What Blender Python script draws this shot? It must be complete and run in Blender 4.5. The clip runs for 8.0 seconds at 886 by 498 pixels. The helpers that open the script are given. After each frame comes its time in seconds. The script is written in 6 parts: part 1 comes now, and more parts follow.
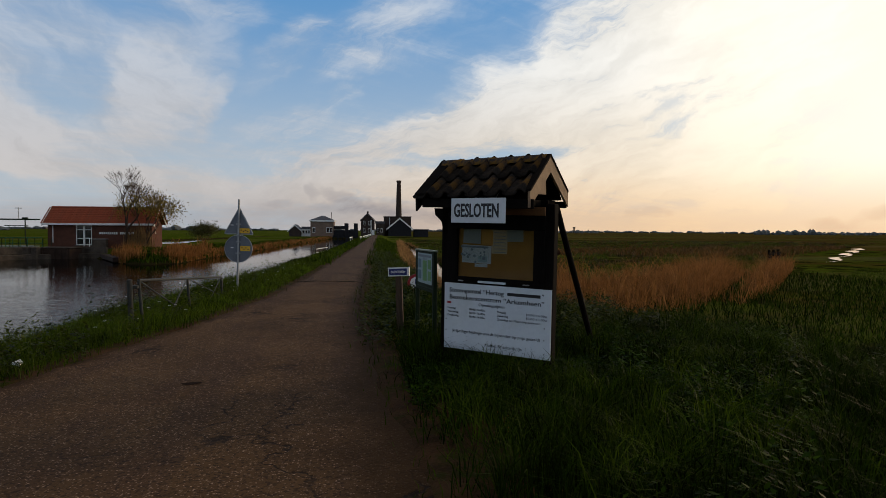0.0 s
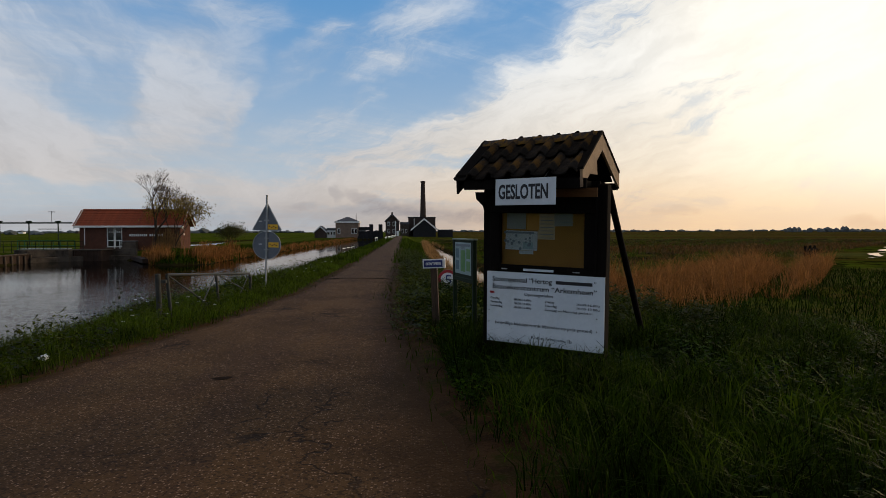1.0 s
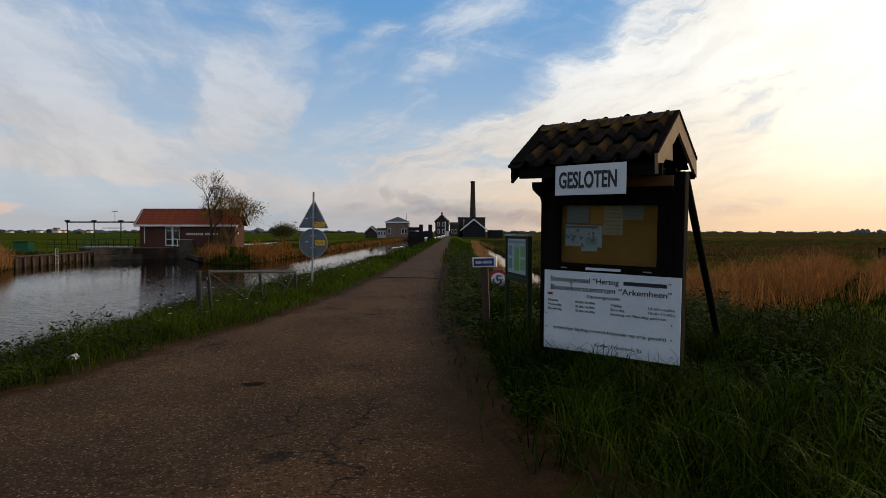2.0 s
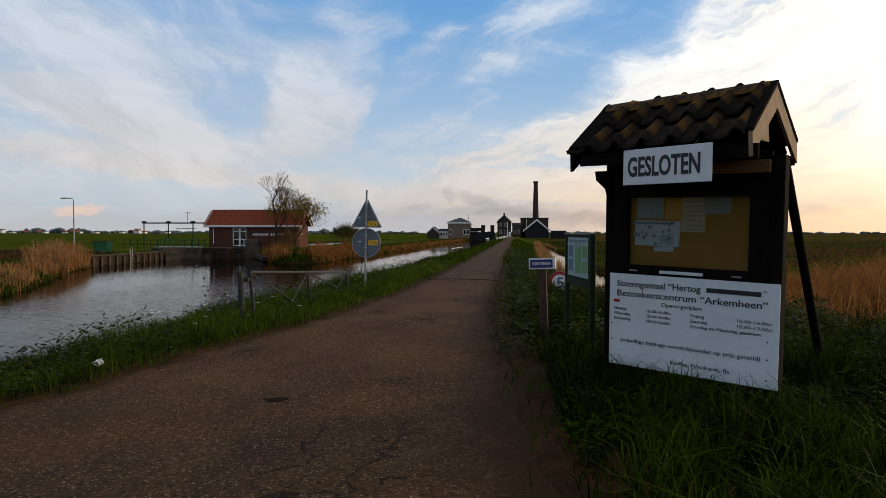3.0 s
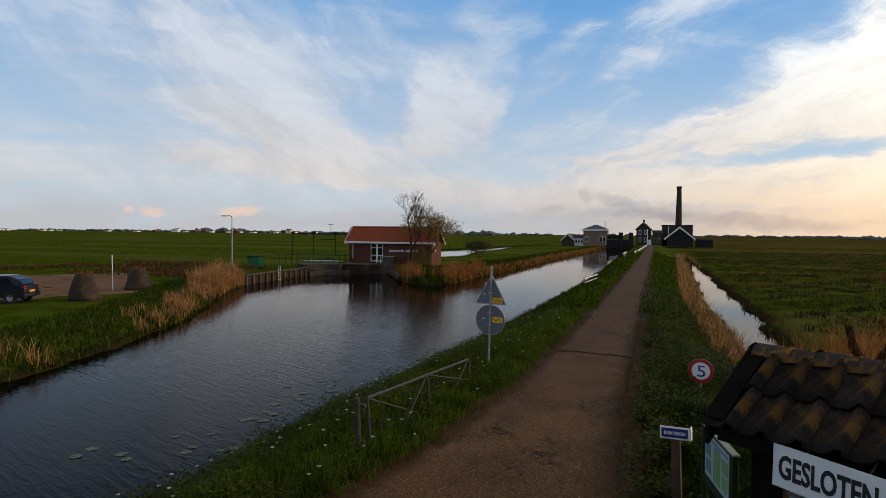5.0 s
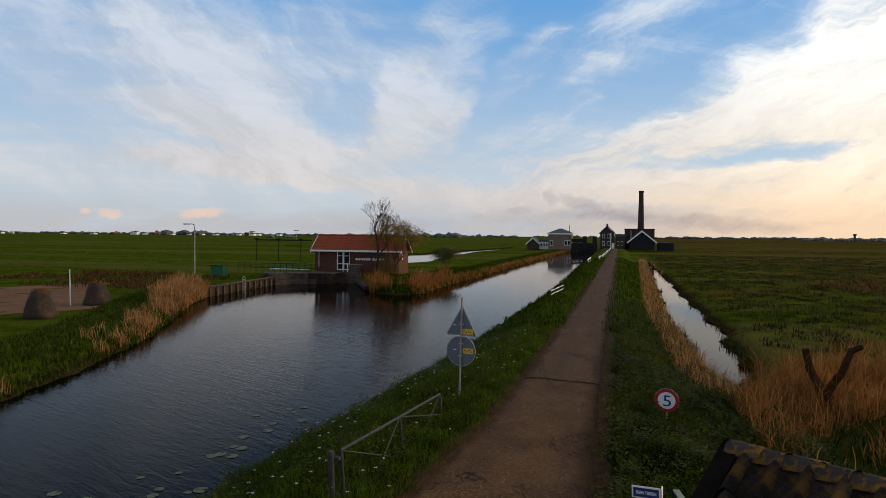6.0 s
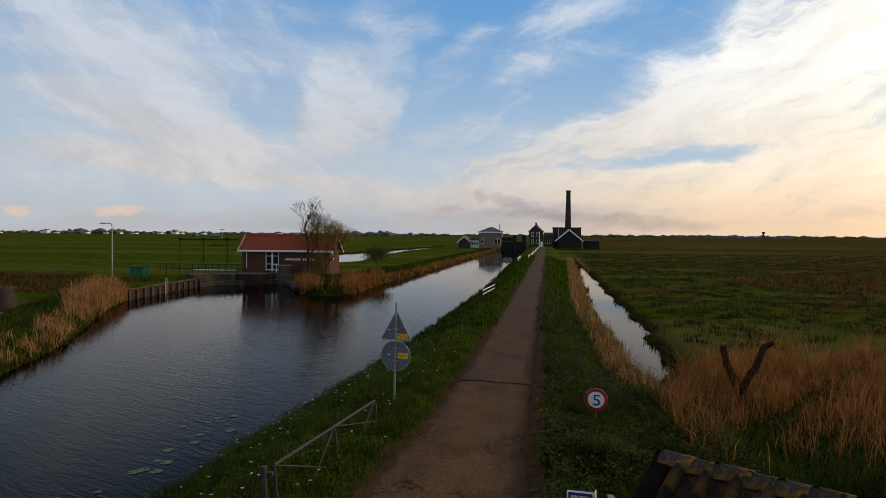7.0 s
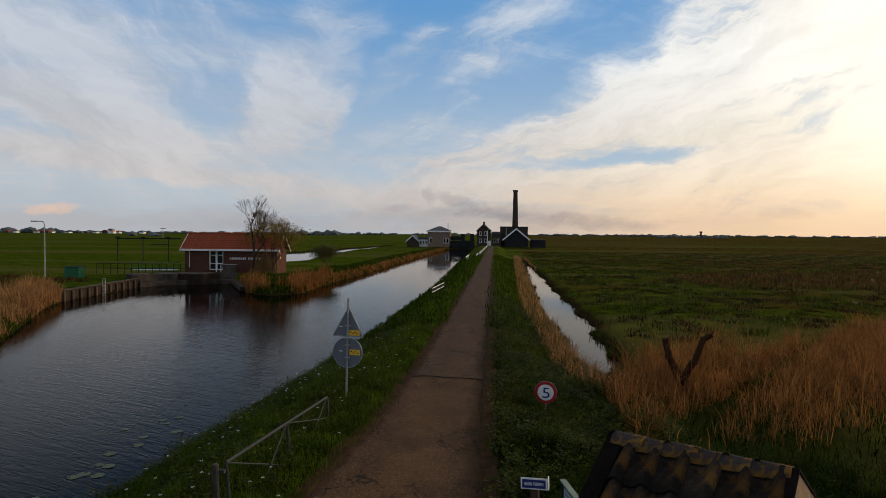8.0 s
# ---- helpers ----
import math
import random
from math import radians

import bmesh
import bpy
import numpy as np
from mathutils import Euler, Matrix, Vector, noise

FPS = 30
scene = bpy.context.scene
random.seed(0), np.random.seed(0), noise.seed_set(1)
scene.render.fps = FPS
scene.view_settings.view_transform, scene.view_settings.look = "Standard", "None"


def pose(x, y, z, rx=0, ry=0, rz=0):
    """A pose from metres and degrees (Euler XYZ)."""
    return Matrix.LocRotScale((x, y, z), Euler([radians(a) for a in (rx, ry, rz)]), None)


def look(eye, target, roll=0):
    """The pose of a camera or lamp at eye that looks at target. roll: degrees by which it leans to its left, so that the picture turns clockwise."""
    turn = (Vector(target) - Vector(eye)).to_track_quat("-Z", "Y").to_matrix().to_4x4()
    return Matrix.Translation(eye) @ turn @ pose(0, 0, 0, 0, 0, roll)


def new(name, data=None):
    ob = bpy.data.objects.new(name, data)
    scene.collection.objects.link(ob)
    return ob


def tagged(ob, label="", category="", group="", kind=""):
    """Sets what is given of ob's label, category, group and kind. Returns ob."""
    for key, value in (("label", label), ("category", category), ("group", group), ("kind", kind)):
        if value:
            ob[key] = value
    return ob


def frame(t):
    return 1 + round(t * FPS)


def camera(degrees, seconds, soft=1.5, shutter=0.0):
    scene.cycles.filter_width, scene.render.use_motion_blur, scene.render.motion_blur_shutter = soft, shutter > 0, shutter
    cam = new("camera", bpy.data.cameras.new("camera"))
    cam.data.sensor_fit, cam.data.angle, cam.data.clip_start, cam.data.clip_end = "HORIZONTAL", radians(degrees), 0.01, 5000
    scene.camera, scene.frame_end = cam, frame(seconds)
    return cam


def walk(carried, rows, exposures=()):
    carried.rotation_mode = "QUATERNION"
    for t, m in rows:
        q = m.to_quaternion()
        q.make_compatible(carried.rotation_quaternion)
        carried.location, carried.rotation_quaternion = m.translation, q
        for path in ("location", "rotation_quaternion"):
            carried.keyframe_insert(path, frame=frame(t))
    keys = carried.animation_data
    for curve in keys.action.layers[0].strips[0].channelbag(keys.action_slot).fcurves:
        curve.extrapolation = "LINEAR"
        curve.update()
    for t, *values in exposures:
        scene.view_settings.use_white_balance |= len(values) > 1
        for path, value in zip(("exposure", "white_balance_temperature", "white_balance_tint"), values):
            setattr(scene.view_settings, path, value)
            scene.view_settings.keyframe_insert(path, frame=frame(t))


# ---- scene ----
# camera and its walk
cam = camera(69.98, 8.0, soft=0.62)
PATH = [
    (0, (1.032, -0.418, 1.549), (1.227, 1.572, 1.492), 0.39),
    (0.5, (0.899, -0.219, 1.459), (1.070, 1.773, 1.403), -0.08),
    (1, (0.886, 0.024, 1.388), (1.005, 2.020, 1.333), -0.15),
    (2.5, (0.927, 1.014, 1.311), (0.795, 3.009, 1.259), 0.09),
    (3, (1.000, 1.388, 1.297), (0.766, 3.374, 1.246), 0.06),
    (3.5, (1.093, 1.723, 1.492), (0.736, 3.690, 1.439), 0.23),
    (4, (1.166, 1.938, 1.886), (0.639, 3.867, 1.844), 0.46),
    (4.5, (1.196, 1.964, 2.483), (0.559, 3.859, 2.440), 0.36),
    (4.7, (1.167, 1.933, 2.740), (0.508, 3.821, 2.692), 0.53),
    (5.8, (0.950, 1.913, 3.700), (0.394, 3.834, 3.651), 0.52),
    (6, (0.988, 1.865, 3.789), (0.446, 3.789, 3.746), 0.46),
    (6.5, (0.954, 1.883, 3.950), (0.489, 3.828, 3.900), 0.45),
    (7, (0.909, 1.903, 3.929), (0.578, 3.874, 3.882), 0.39),
    (7.5, (0.849, 1.897, 3.893), (0.640, 3.886, 3.843), 0.48),
    (8, (0.831, 1.820, 3.853), (0.662, 3.812, 3.805), 0.40),
]
walk(cam, [(r[0], look(*r[1:])) for r in PATH], [(0, -0.30), (1, -0.26), (2.5, -0.10), (3.5, 0.0), (6.0, 0.0), (6.5, -0.04), (8, -0.22)])


# ---------------------------------------------------------------- node helpers
class Tree:
    """Short-hand for building a node tree."""

    def __init__(self, tree):
        self.t = tree
        tree.nodes.clear()

    def add(self, kind, values=None, **props):
        n = self.t.nodes.new(kind)
        for k, v in props.items():
            setattr(n, k, v)
        for k, v in (values or {}).items():
            if isinstance(v, bpy.types.NodeSocket):
                self.t.links.new(v, n.inputs[k])
            else:
                n.inputs[k].default_value = v
        return n

    def math(self, op, a, b=0.0, c=None, clamp=False):
        v = {0: a, 1: b}
        if c is not None:
            v[2] = c
        return self.add("ShaderNodeMath", v, operation=op, use_clamp=clamp).outputs[0]

    def mix(self, f, a, b, blend="MIX"):
        n = self.add("ShaderNodeMix", {0: f}, data_type="RGBA", blend_type=blend)
        for k, v in ((6, a), (7, b)):
            if isinstance(v, bpy.types.NodeSocket):
                self.t.links.new(v, n.inputs[k])
            else:
                n.inputs[k].default_value = (*v[:3], 1)
        return n.outputs[2]

    def noise(self, vec, scale, detail=4.0, rough=0.55, dist=0.0):
        return self.add("ShaderNodeTexNoise", {"Vector": vec, "Scale": scale, "Detail": detail, "Roughness": rough, "Distortion": dist}).outputs[0]

    def step(self, v, lo, hi, a=0.0, b=1.0):
        return self.add("ShaderNodeMapRange", {0: v, 1: lo, 2: hi, 3: a, 4: b}, interpolation_type="SMOOTHSTEP").outputs[0]

    def scaled(self, vec, s):
        return self.add("ShaderNodeVectorMath", {0: vec, 1: s}, operation="MULTIPLY").outputs[0]


# ---------------------------------------------------------------- world: evening sky with high streaky cloud
SUN_AZ, SUN_EL = 58.0, 13.0   # degrees to the right of the road's direction, and above the horizon
sun_way = Vector((math.sin(radians(SUN_AZ)) * math.cos(radians(SUN_EL)), math.cos(radians(SUN_AZ)) * math.cos(radians(SUN_EL)), math.sin(radians(SUN_EL))))
world = bpy.data.worlds.new("evening_sky")
scene.world = world
world.use_nodes = True
w = Tree(world.node_tree)
way = w.add("ShaderNodeTexCoord").outputs["Generated"]
sep = w.add("ShaderNodeSeparateXYZ", {0: way})
dx, dy, dz = sep.outputs
sky = w.add("ShaderNodeTexSky", sky_type="NISHITA", sun_disc=False, sun_elevation=radians(SUN_EL), sun_rotation=radians(SUN_AZ), air_density=1.1, dust_density=1.5, ozone_density=2.0).outputs[0]
sky = w.mix(1.0, sky, (0.10, 0.10, 0.10), "MULTIPLY")
up = w.math("MAXIMUM", dz, 0.0)
toward = w.add("ShaderNodeVectorMath", {0: way, 1: sun_way}, operation="DOT_PRODUCT").outputs["Value"]
# clear sky: pale at the horizon, blue overhead
grad = w.step(up, 0.02, 0.40)
clear = w.mix(grad, (0.48, 0.585, 0.69), (0.095, 0.315, 0.65))
clear = w.mix(0.15, clear, sky, "ADD")
# clouds: long brush-like veils; azimuth, elevation, half length, half width, tilt, density
LEFT_VEILS = [
    (-0.781, 0.259, 0.268, 0.0807, -32, 0.55),
    (-0.852, 0.086, 0.196, 0.0228, -3, 0.60),
    (-0.817, 0.127, 0.132, 0.0114, -8, 0.22),
    (-0.628, 0.237, 0.152, 0.0712, -50, 0.50),
    (-0.442, 0.314, 0.072, 0.0531, 0, 0.34),
    (-0.435, 0.248, 0.157, 0.0456, -10, 0.31),
    (-0.282, 0.272, 0.145, 0.0484, 57, 0.53),
    (-0.332, 0.184, 0.044, 0.0513, 30, 0.46),
    (-0.575, 0.153, 0.134, 0.0228, -12, 0.90),
    (-0.418, 0.138, 0.066, 0.0237, -8, 0.37),
    (-0.518, 0.092, 0.170, 0.0180, -4, 0.75),
    (-0.265, 0.178, 0.036, 0.0133, 60, 0.46),
    (-0.337, 0.062, 0.145, 0.0161, -8, 0.37),
]
SUNWARD_VEILS = [
    (-0.155, 0.263, 0.060, 0.0228, 38, 0.46),
    (-0.049, 0.206, 0.029, 0.0085, 3, 0.50),
    (-0.102, 0.188, 0.036, 0.0095, 5, 0.28),
    (-0.003, 0.292, 0.114, 0.0389, 26, 0.34),
    (0.068, 0.302, 0.157, 0.0550, 12, 0.20),
    (-0.173, 0.120, 0.157, 0.0484, 8, 0.53),
    (0.102, 0.149, 0.304, 0.0304, 21, 0.95),
    (0.366, 0.235, 0.241, 0.0712, 20, 1.10),
    (0.469, 0.234, 0.170, 0.1424, 25, 1.20),
    (0.329, 0.084, 0.330, 0.0361, 4, 0.80),
    (0.014, 0.066, 0.294, 0.0180, 2, 0.50),
    (0.111, 0.108, 0.268, 0.0085, 8, -0.70),
    (0.373, 0.211, 0.098, 0.0142, 10, -0.55),
    (0.211, 0.130, 0.081, 0.0076, 10, -0.30),
]
# low grey streaks and small lit puffs over the horizon
LOW_STREAKS = [
    (-0.119, 0.053, 0.013, 0.0076, -20, 0.56),
    (-0.070, 0.044, 0.028, 0.0076, -12, 0.63),
    (-0.173, 0.038, 0.022, 0.0057, 0, 0.42),
    (0.111, 0.025, 0.134, 0.0076, 0, 0.52),
    (-0.003, 0.031, 0.098, 0.0085, 0, 0.49),
    (0.204, 0.018, 0.045, 0.0066, 0, 0.42),
    (-0.163, 0.017, 0.294, 0.0161, 0, 0.42),
    (0.645, 0.020, 0.047, 0.0104, -8, 0.49),
    (0.714, 0.035, 0.036, 0.0076, 5, 0.49),
    (0.418, 0.022, 0.018, 0.0047, 0, 0.28),
]
LIT_PUFFS = [
    (-0.617, 0.024, 0.016, 0.0053, 0, 0.63),
    (-0.794, 0.018, 0.008, 0.0038, 0, 0.63),
    (-0.753, 0.020, 0.019, 0.0046, 0, 0.63),
    (-0.644, 0.025, 0.015, 0.0061, 0, 0.63),
]
az = w.math("ARCTAN2", dx, dy)
el = w.math("ARCSINE", dz)
bend = w.add("ShaderNodeTexNoise", {"Vector": w.scaled(way, (1, 1, 1.6)), "Scale": 4.5, "Detail": 5.0, "Roughness": 0.62})
bx, by, _ = w.add("ShaderNodeSeparateColor", {0: bend.outputs["Color"]}).outputs
az = w.math("ADD", az, w.math("MULTIPLY", w.math("SUBTRACT", bx, 0.5), 0.17))
el = w.math("ADD", el, w.math("MULTIPLY", w.math("SUBTRACT", by, 0.5), 0.085))


def patches(table, u, v, reach):
    """Sum of soft slanted ellipses over azimuth and elevation."""
    total = None
    for a0, e0, ln, wd, tilt, dens in table:
        du, dv = w.math("SUBTRACT", u, a0), w.math("SUBTRACT", v, e0)
        c_, s_ = math.cos(radians(tilt)), math.sin(radians(tilt))
        p_ = w.math("ADD", w.math("MULTIPLY", du, c_ / ln), w.math("MULTIPLY", dv, s_ / ln))
        q_ = w.math("ADD", w.math("MULTIPLY", du, -s_ / wd), w.math("MULTIPLY", dv, c_ / wd))
        r_ = w.math("ADD", w.math("MULTIPLY", p_, p_), w.math("MULTIPLY", q_, q_))
        m_ = w.step(r_, 0.0, reach, dens, 0.0)
        total = m_ if total is None else w.math("ADD", total, m_)
    return total


total = w.math("ADD", w.math("MULTIPLY", patches(LEFT_VEILS, az, el, 3.1), 0.82), patches(SUNWARD_VEILS, az, el, 2.8))
inv = w.math("DIVIDE", 1.0, w.math("ADD", up, 0.11))
plane = w.add("ShaderNodeCombineXYZ", {0: w.math("MULTIPLY", dx, inv), 1: w.math("MULTIPLY", dy, inv), 2: 0.0}).outputs[0]
turned = w.add("ShaderNodeMapping", {"Vector": plane, "Rotation": (0, 0, radians(-30)), "Location": (0.35, 0.6, 0)}).outputs[0]
streak = w.noise(w.scaled(turned, (0.8, 1.3, 1)), 1.1, 8, 0.58, 0.25)


def slanted(tilt, along, cross, scale):
    """Fibrous noise drawn out along a slant in azimuth and elevation."""
    c_, s_ = math.cos(radians(tilt)), math.sin(radians(tilt))
    p_ = w.math("ADD", w.math("MULTIPLY", az, c_ * along), w.math("MULTIPLY", el, s_ * along))
    q_ = w.math("ADD", w.math("MULTIPLY", az, -s_ * cross), w.math("MULTIPLY", el, c_ * cross))
    return w.noise(w.add("ShaderNodeCombineXYZ", {0: p_, 1: q_, 2: 0.0}).outputs[0], scale, 10, 0.66, 0.25)


side = w.step(az, -0.42, -0.10)
wisps = w.add("ShaderNodeMix", {0: side, 2: slanted(-34, 2.2, 6.0, 2.6), 3: slanted(19, 2.0, 7.5, 2.6)}, data_type="FLOAT").outputs[0]
fibre = w.math("ADD", w.math("MULTIPLY", streak, 0.40), w.math("MULTIPLY", wisps, 0.60))
# cover beyond the view, added for the light it gives
unseen_cover = w.math("MAXIMUM", w.math("ADD", w.step(az, 0.90, 1.30, 0.0, 0.8), w.step(az, -1.05, -1.45, 0.0, 0.4)), w.step(up, 0.60, 0.76, 0.0, 0.95))
total = w.math("ADD", total, unseen_cover)
total = w.math("ADD", total, w.step(w.noise(w.scaled(turned, (0.5, 1.9, 1)), 2.2, 7, 0.62, 0.3), 0.42, 0.72, 0.0, 0.24))
total = w.math("ADD", total, w.step(up, 0.0, 0.16, 0.35, 0.0))
total = w.math("ADD", total, w.math("MULTIPLY", w.step(side, 0.0, 1.0, 0.24, 0.0), w.step(up, 0.08, 0.16)))
low_end = w.add("ShaderNodeMix", {0: side, 2: 0.60, 3: 0.30}, data_type="FLOAT").outputs[0]
high_end = w.add("ShaderNodeMix", {0: side, 2: 1.02, 3: 1.35}, data_type="FLOAT").outputs[0]
cover = w.math("MULTIPLY", total, w.step(fibre, 0.36, 0.64, low_end, high_end))
veil = w.step(cover, 0.02, 1.10)
warm = w.step(toward, 0.35, 0.98)
cloud_far = w.mix(warm, (0.70, 0.66, 0.64), (1.25, 1.03, 0.74))
cloud_high = w.mix(warm, (0.64, 0.69, 0.77), (1.28, 1.23, 1.12))
cloud = w.mix(w.step(up, 0.04, 0.26), cloud_far, cloud_high)
# unseen overhead part tinted warm to warm the light on the land
cloud = w.mix(w.step(up, 0.60, 0.76), cloud, (0.60, 0.47, 0.32))
shade = w.step(wisps, 0.35, 0.65, 0.88, 1.05)
cloud = w.mix(1.0, cloud, w.add("ShaderNodeCombineColor", {0: shade, 1: shade, 2: shade}).outputs[0], "MULTIPLY")
air = w.mix(w.math("MULTIPLY", veil, 0.95), clear, cloud)
# grey-mauve bank of cloud close to the horizon
bank_n = w.noise(w.scaled(way, (3.0, 3.0, 16.0)), 1.6, 5, 0.55)
bank = w.math("MULTIPLY", w.step(up, 0.015, 0.075, 1.0, 0.0), w.step(bank_n, 0.34, 0.56, 0.35, 1.0))
bank = w.math("MULTIPLY", bank, w.step(toward, 0.62, 0.92, 1.0, 0.0))
air = w.mix(w.math("MULTIPLY", bank, 0.62), air, (0.50, 0.47, 0.47))
glow = w.step(toward, 0.78, 1.0)
air = w.mix(w.math("MULTIPLY", glow, 0.85), air, (1.6, 1.45, 1.18))
haze = w.math("MULTIPLY", w.step(up, 0.0, 0.11, 1.0, 0.0), w.step(toward, 0.3, 0.85))
air = w.mix(w.math("MULTIPLY", haze, 0.75), air, (1.15, 0.75, 0.40))
low = w.math("MULTIPLY", patches(LOW_STREAKS, az, el, 2.4), w.step(wisps, 0.34, 0.60, 0.35, 1.1))
grey = w.mix(w.step(toward, 0.5, 0.95), (0.34, 0.32, 0.35), (0.80, 0.52, 0.34))
air = w.mix(w.math("MINIMUM", w.math("MULTIPLY", low, 0.75), 0.8), air, grey)
air = w.mix(w.math("MINIMUM", patches(LIT_PUFFS, az, el, 2.2), 0.8), air, (0.88, 0.62, 0.48))
bg = w.add("ShaderNodeBackground", {"Color": air, "Strength": 1.0})
w.t.links.new(bg.outputs[0], w.add("ShaderNodeOutputWorld").inputs[0])

sun = new("sun", bpy.data.lights.new("sun", "SUN"))
sun.data.energy, sun.data.angle, sun.data.color = 2.1, radians(11), (1.0, 0.74, 0.46)
sun.matrix_world = look((60, 40, 30), Vector((60, 40, 30)) - sun_way)


# ---------------------------------------------------------------- materials
def material(name, a, b=None, rough=0.8, scale=6.0, fine=60.0, bump=0.0, metal=0.0, spec=0.15, stretch=(1, 1, 1), per=0.0, coat=0.0, stain=None, amount=0.5, edge=(0.35, 0.65)):
    """Two-colour surface with coarse and fine variation; per: how much separate objects differ; stain: third colour in patches."""
    m = bpy.data.materials.new(name)
    m.use_nodes = True
    n = Tree(m.node_tree)
    b = b or tuple(c * 0.7 for c in a)
    co = n.add("ShaderNodeTexCoord").outputs["Object"]
    co = n.scaled(co, stretch)
    big = n.noise(co, scale, 5, 0.6)
    small = n.noise(co, fine, 3, 0.6)
    f = n.math("ADD", n.math("MULTIPLY", big, 0.65), n.math("MULTIPLY", small, 0.35))
    col = n.mix(n.step(f, *edge), a, b)
    if stain:
        col = n.mix(n.math("MULTIPLY", n.step(n.noise(co, scale * 0.6, 6, 0.65, 0.3), 0.5, 0.66), amount), col, stain)
    if per:
        r = n.add("ShaderNodeObjectInfo").outputs["Random"]
        col = n.mix(1.0, col, n.add("ShaderNodeCombineColor", {i: n.add("ShaderNodeMapRange", {0: r, 3: 1 - per, 4: 1 + per}).outputs[0] for i in range(3)}).outputs[0], "MULTIPLY")
    p = n.add("ShaderNodeBsdfPrincipled", {"Base Color": col, "Metallic": metal, "Specular IOR Level": spec, "Coat Weight": coat})
    rr = n.math("ADD", rough - 0.08, n.math("MULTIPLY", small, 0.16), clamp=True)
    n.t.links.new(rr, p.inputs["Roughness"])
    if bump:
        bn = n.add("ShaderNodeBump", {"Height": f, "Strength": min(1.0, bump), "Distance": 0.02})
        n.t.links.new(bn.outputs[0], p.inputs["Normal"])
    n.t.links.new(p.outputs[0], n.add("ShaderNodeOutputMaterial").inputs[0])
    return m


def leafy(name, a, b, tip=None, rough=0.6, spec=0.045, through_light=0.38):
    """Leaves, blades and stalks: colour differs from piece to piece, and light passes through."""
    m = bpy.data.materials.new(name)
    m.use_nodes = True
    n = Tree(m.node_tree)
    r = n.add("ShaderNodeNewGeometry").outputs["Random Per Island"]
    col = n.mix(r, a, b)
    co = n.add("ShaderNodeTexCoord").outputs["Object"]
    patch = n.step(n.noise(co, 0.35, 4, 0.6), 0.35, 0.65)
    col = n.mix(n.math("MULTIPLY", patch, 0.5), col, tip or b)
    vary = n.step(n.noise(co, 1.7, 4, 0.65), 0.33, 0.67, 0.55, 1.4)
    col = n.mix(1.0, col, n.add("ShaderNodeCombineColor", {0: vary, 1: vary, 2: vary}).outputs[0], "MULTIPLY")
    p = n.add("ShaderNodeBsdfPrincipled", {"Base Color": col, "Roughness": rough - 0.08, "Specular IOR Level": spec})
    tr = n.add("ShaderNodeBsdfTranslucent", {"Color": col})
    mx = n.add("ShaderNodeMixShader", {0: through_light, 1: p.outputs[0], 2: tr.outputs[0]})
    n.t.links.new(mx.outputs[0], n.add("ShaderNodeOutputMaterial").inputs[0])
    return m


def plain(name, c, rough=0.5, metal=0.0, spec=0.4):
    return material(name, c, tuple(v * 0.85 for v in c), rough, 8, 90, 0, metal, spec)


TAR = material("tarred_wood", (0.005, 0.004, 0.0035), (0.010, 0.008, 0.0065), 0.95, 5, 60, 0.5, spec=0.03, stretch=(1, 1, 0.15))
RAW = material("weathered_wood", (0.30, 0.20, 0.12), (0.20, 0.13, 0.08), 0.8, 6, 80, 0.4, stretch=(0.25, 1, 1))
PLANK = material("bare_plank", (0.16, 0.075, 0.028), (0.10, 0.048, 0.02), 0.8, 6, 80, 0.3, stretch=(0.25, 1, 1))
POST = material("grey_wood", (0.075, 0.048, 0.031), (0.026, 0.018, 0.013), 0.85, 7, 90, 0.6, stretch=(1, 1, 0.12))
TILE = material("old_roof_tile", (0.013, 0.011, 0.0095), (0.034, 0.027, 0.022), 0.95, 9, 70, 0.8, per=0.3, stain=(0.11, 0.055, 0.012), amount=0.75, spec=0.05)
RIDGE = material("lichen_ridge_tile", (0.022, 0.018, 0.017), (0.045, 0.036, 0.032), 0.9, 9, 80, 0.8, per=0.25, stain=(0.19, 0.095, 0.010), amount=0.9, spec=0.08)
WHITE = material("white_board", (0.60, 0.63, 0.65), (0.54, 0.57, 0.60), 0.55, 3, 40, 0.03, stain=(0.45, 0.46, 0.42), amount=0.35)
INK = plain("black_lettering", (0.012, 0.012, 0.014), 0.5)
CORK = material("cork_board", (0.30, 0.145, 0.035), (0.24, 0.11, 0.028), 0.9, 5, 220, 0.2)
PAPER = material("faded_paper", (0.42, 0.44, 0.44), (0.34, 0.37, 0.39), 0.7, 6, 40)
PAPERB = material("orange_paper", (0.45, 0.22, 0.05), (0.38, 0.18, 0.05), 0.7, 6, 40)
PAPERC = material("tan_paper", (0.42, 0.33, 0.22), (0.36, 0.28, 0.18), 0.7, 6, 40)
# paper greyed by sky glare put into its colour
HAZYP = material("faded_grey_paper", (0.24, 0.25, 0.24), (0.20, 0.20, 0.19), 0.7, 5, 30)
PRINT = plain("grey_print", (0.16, 0.19, 0.22), 0.7)
STEEL = material("galvanised_steel", (0.34, 0.35, 0.36), (0.24, 0.25, 0.26), 0.45, 8, 60, 0.05, metal=0.7)
SIGNBACK = material("grey_sign_back", (0.15, 0.16, 0.18), (0.12, 0.13, 0.15), 0.5, 5, 50, 0.02, metal=0.3)
YELLOW = plain("yellow_sticker", (0.72, 0.40, 0.02), 0.5)
RED = plain("red_ring", (0.30, 0.012, 0.015), 0.4)
BLUE = plain("blue_enamel", (0.012, 0.022, 0.13), 0.35)
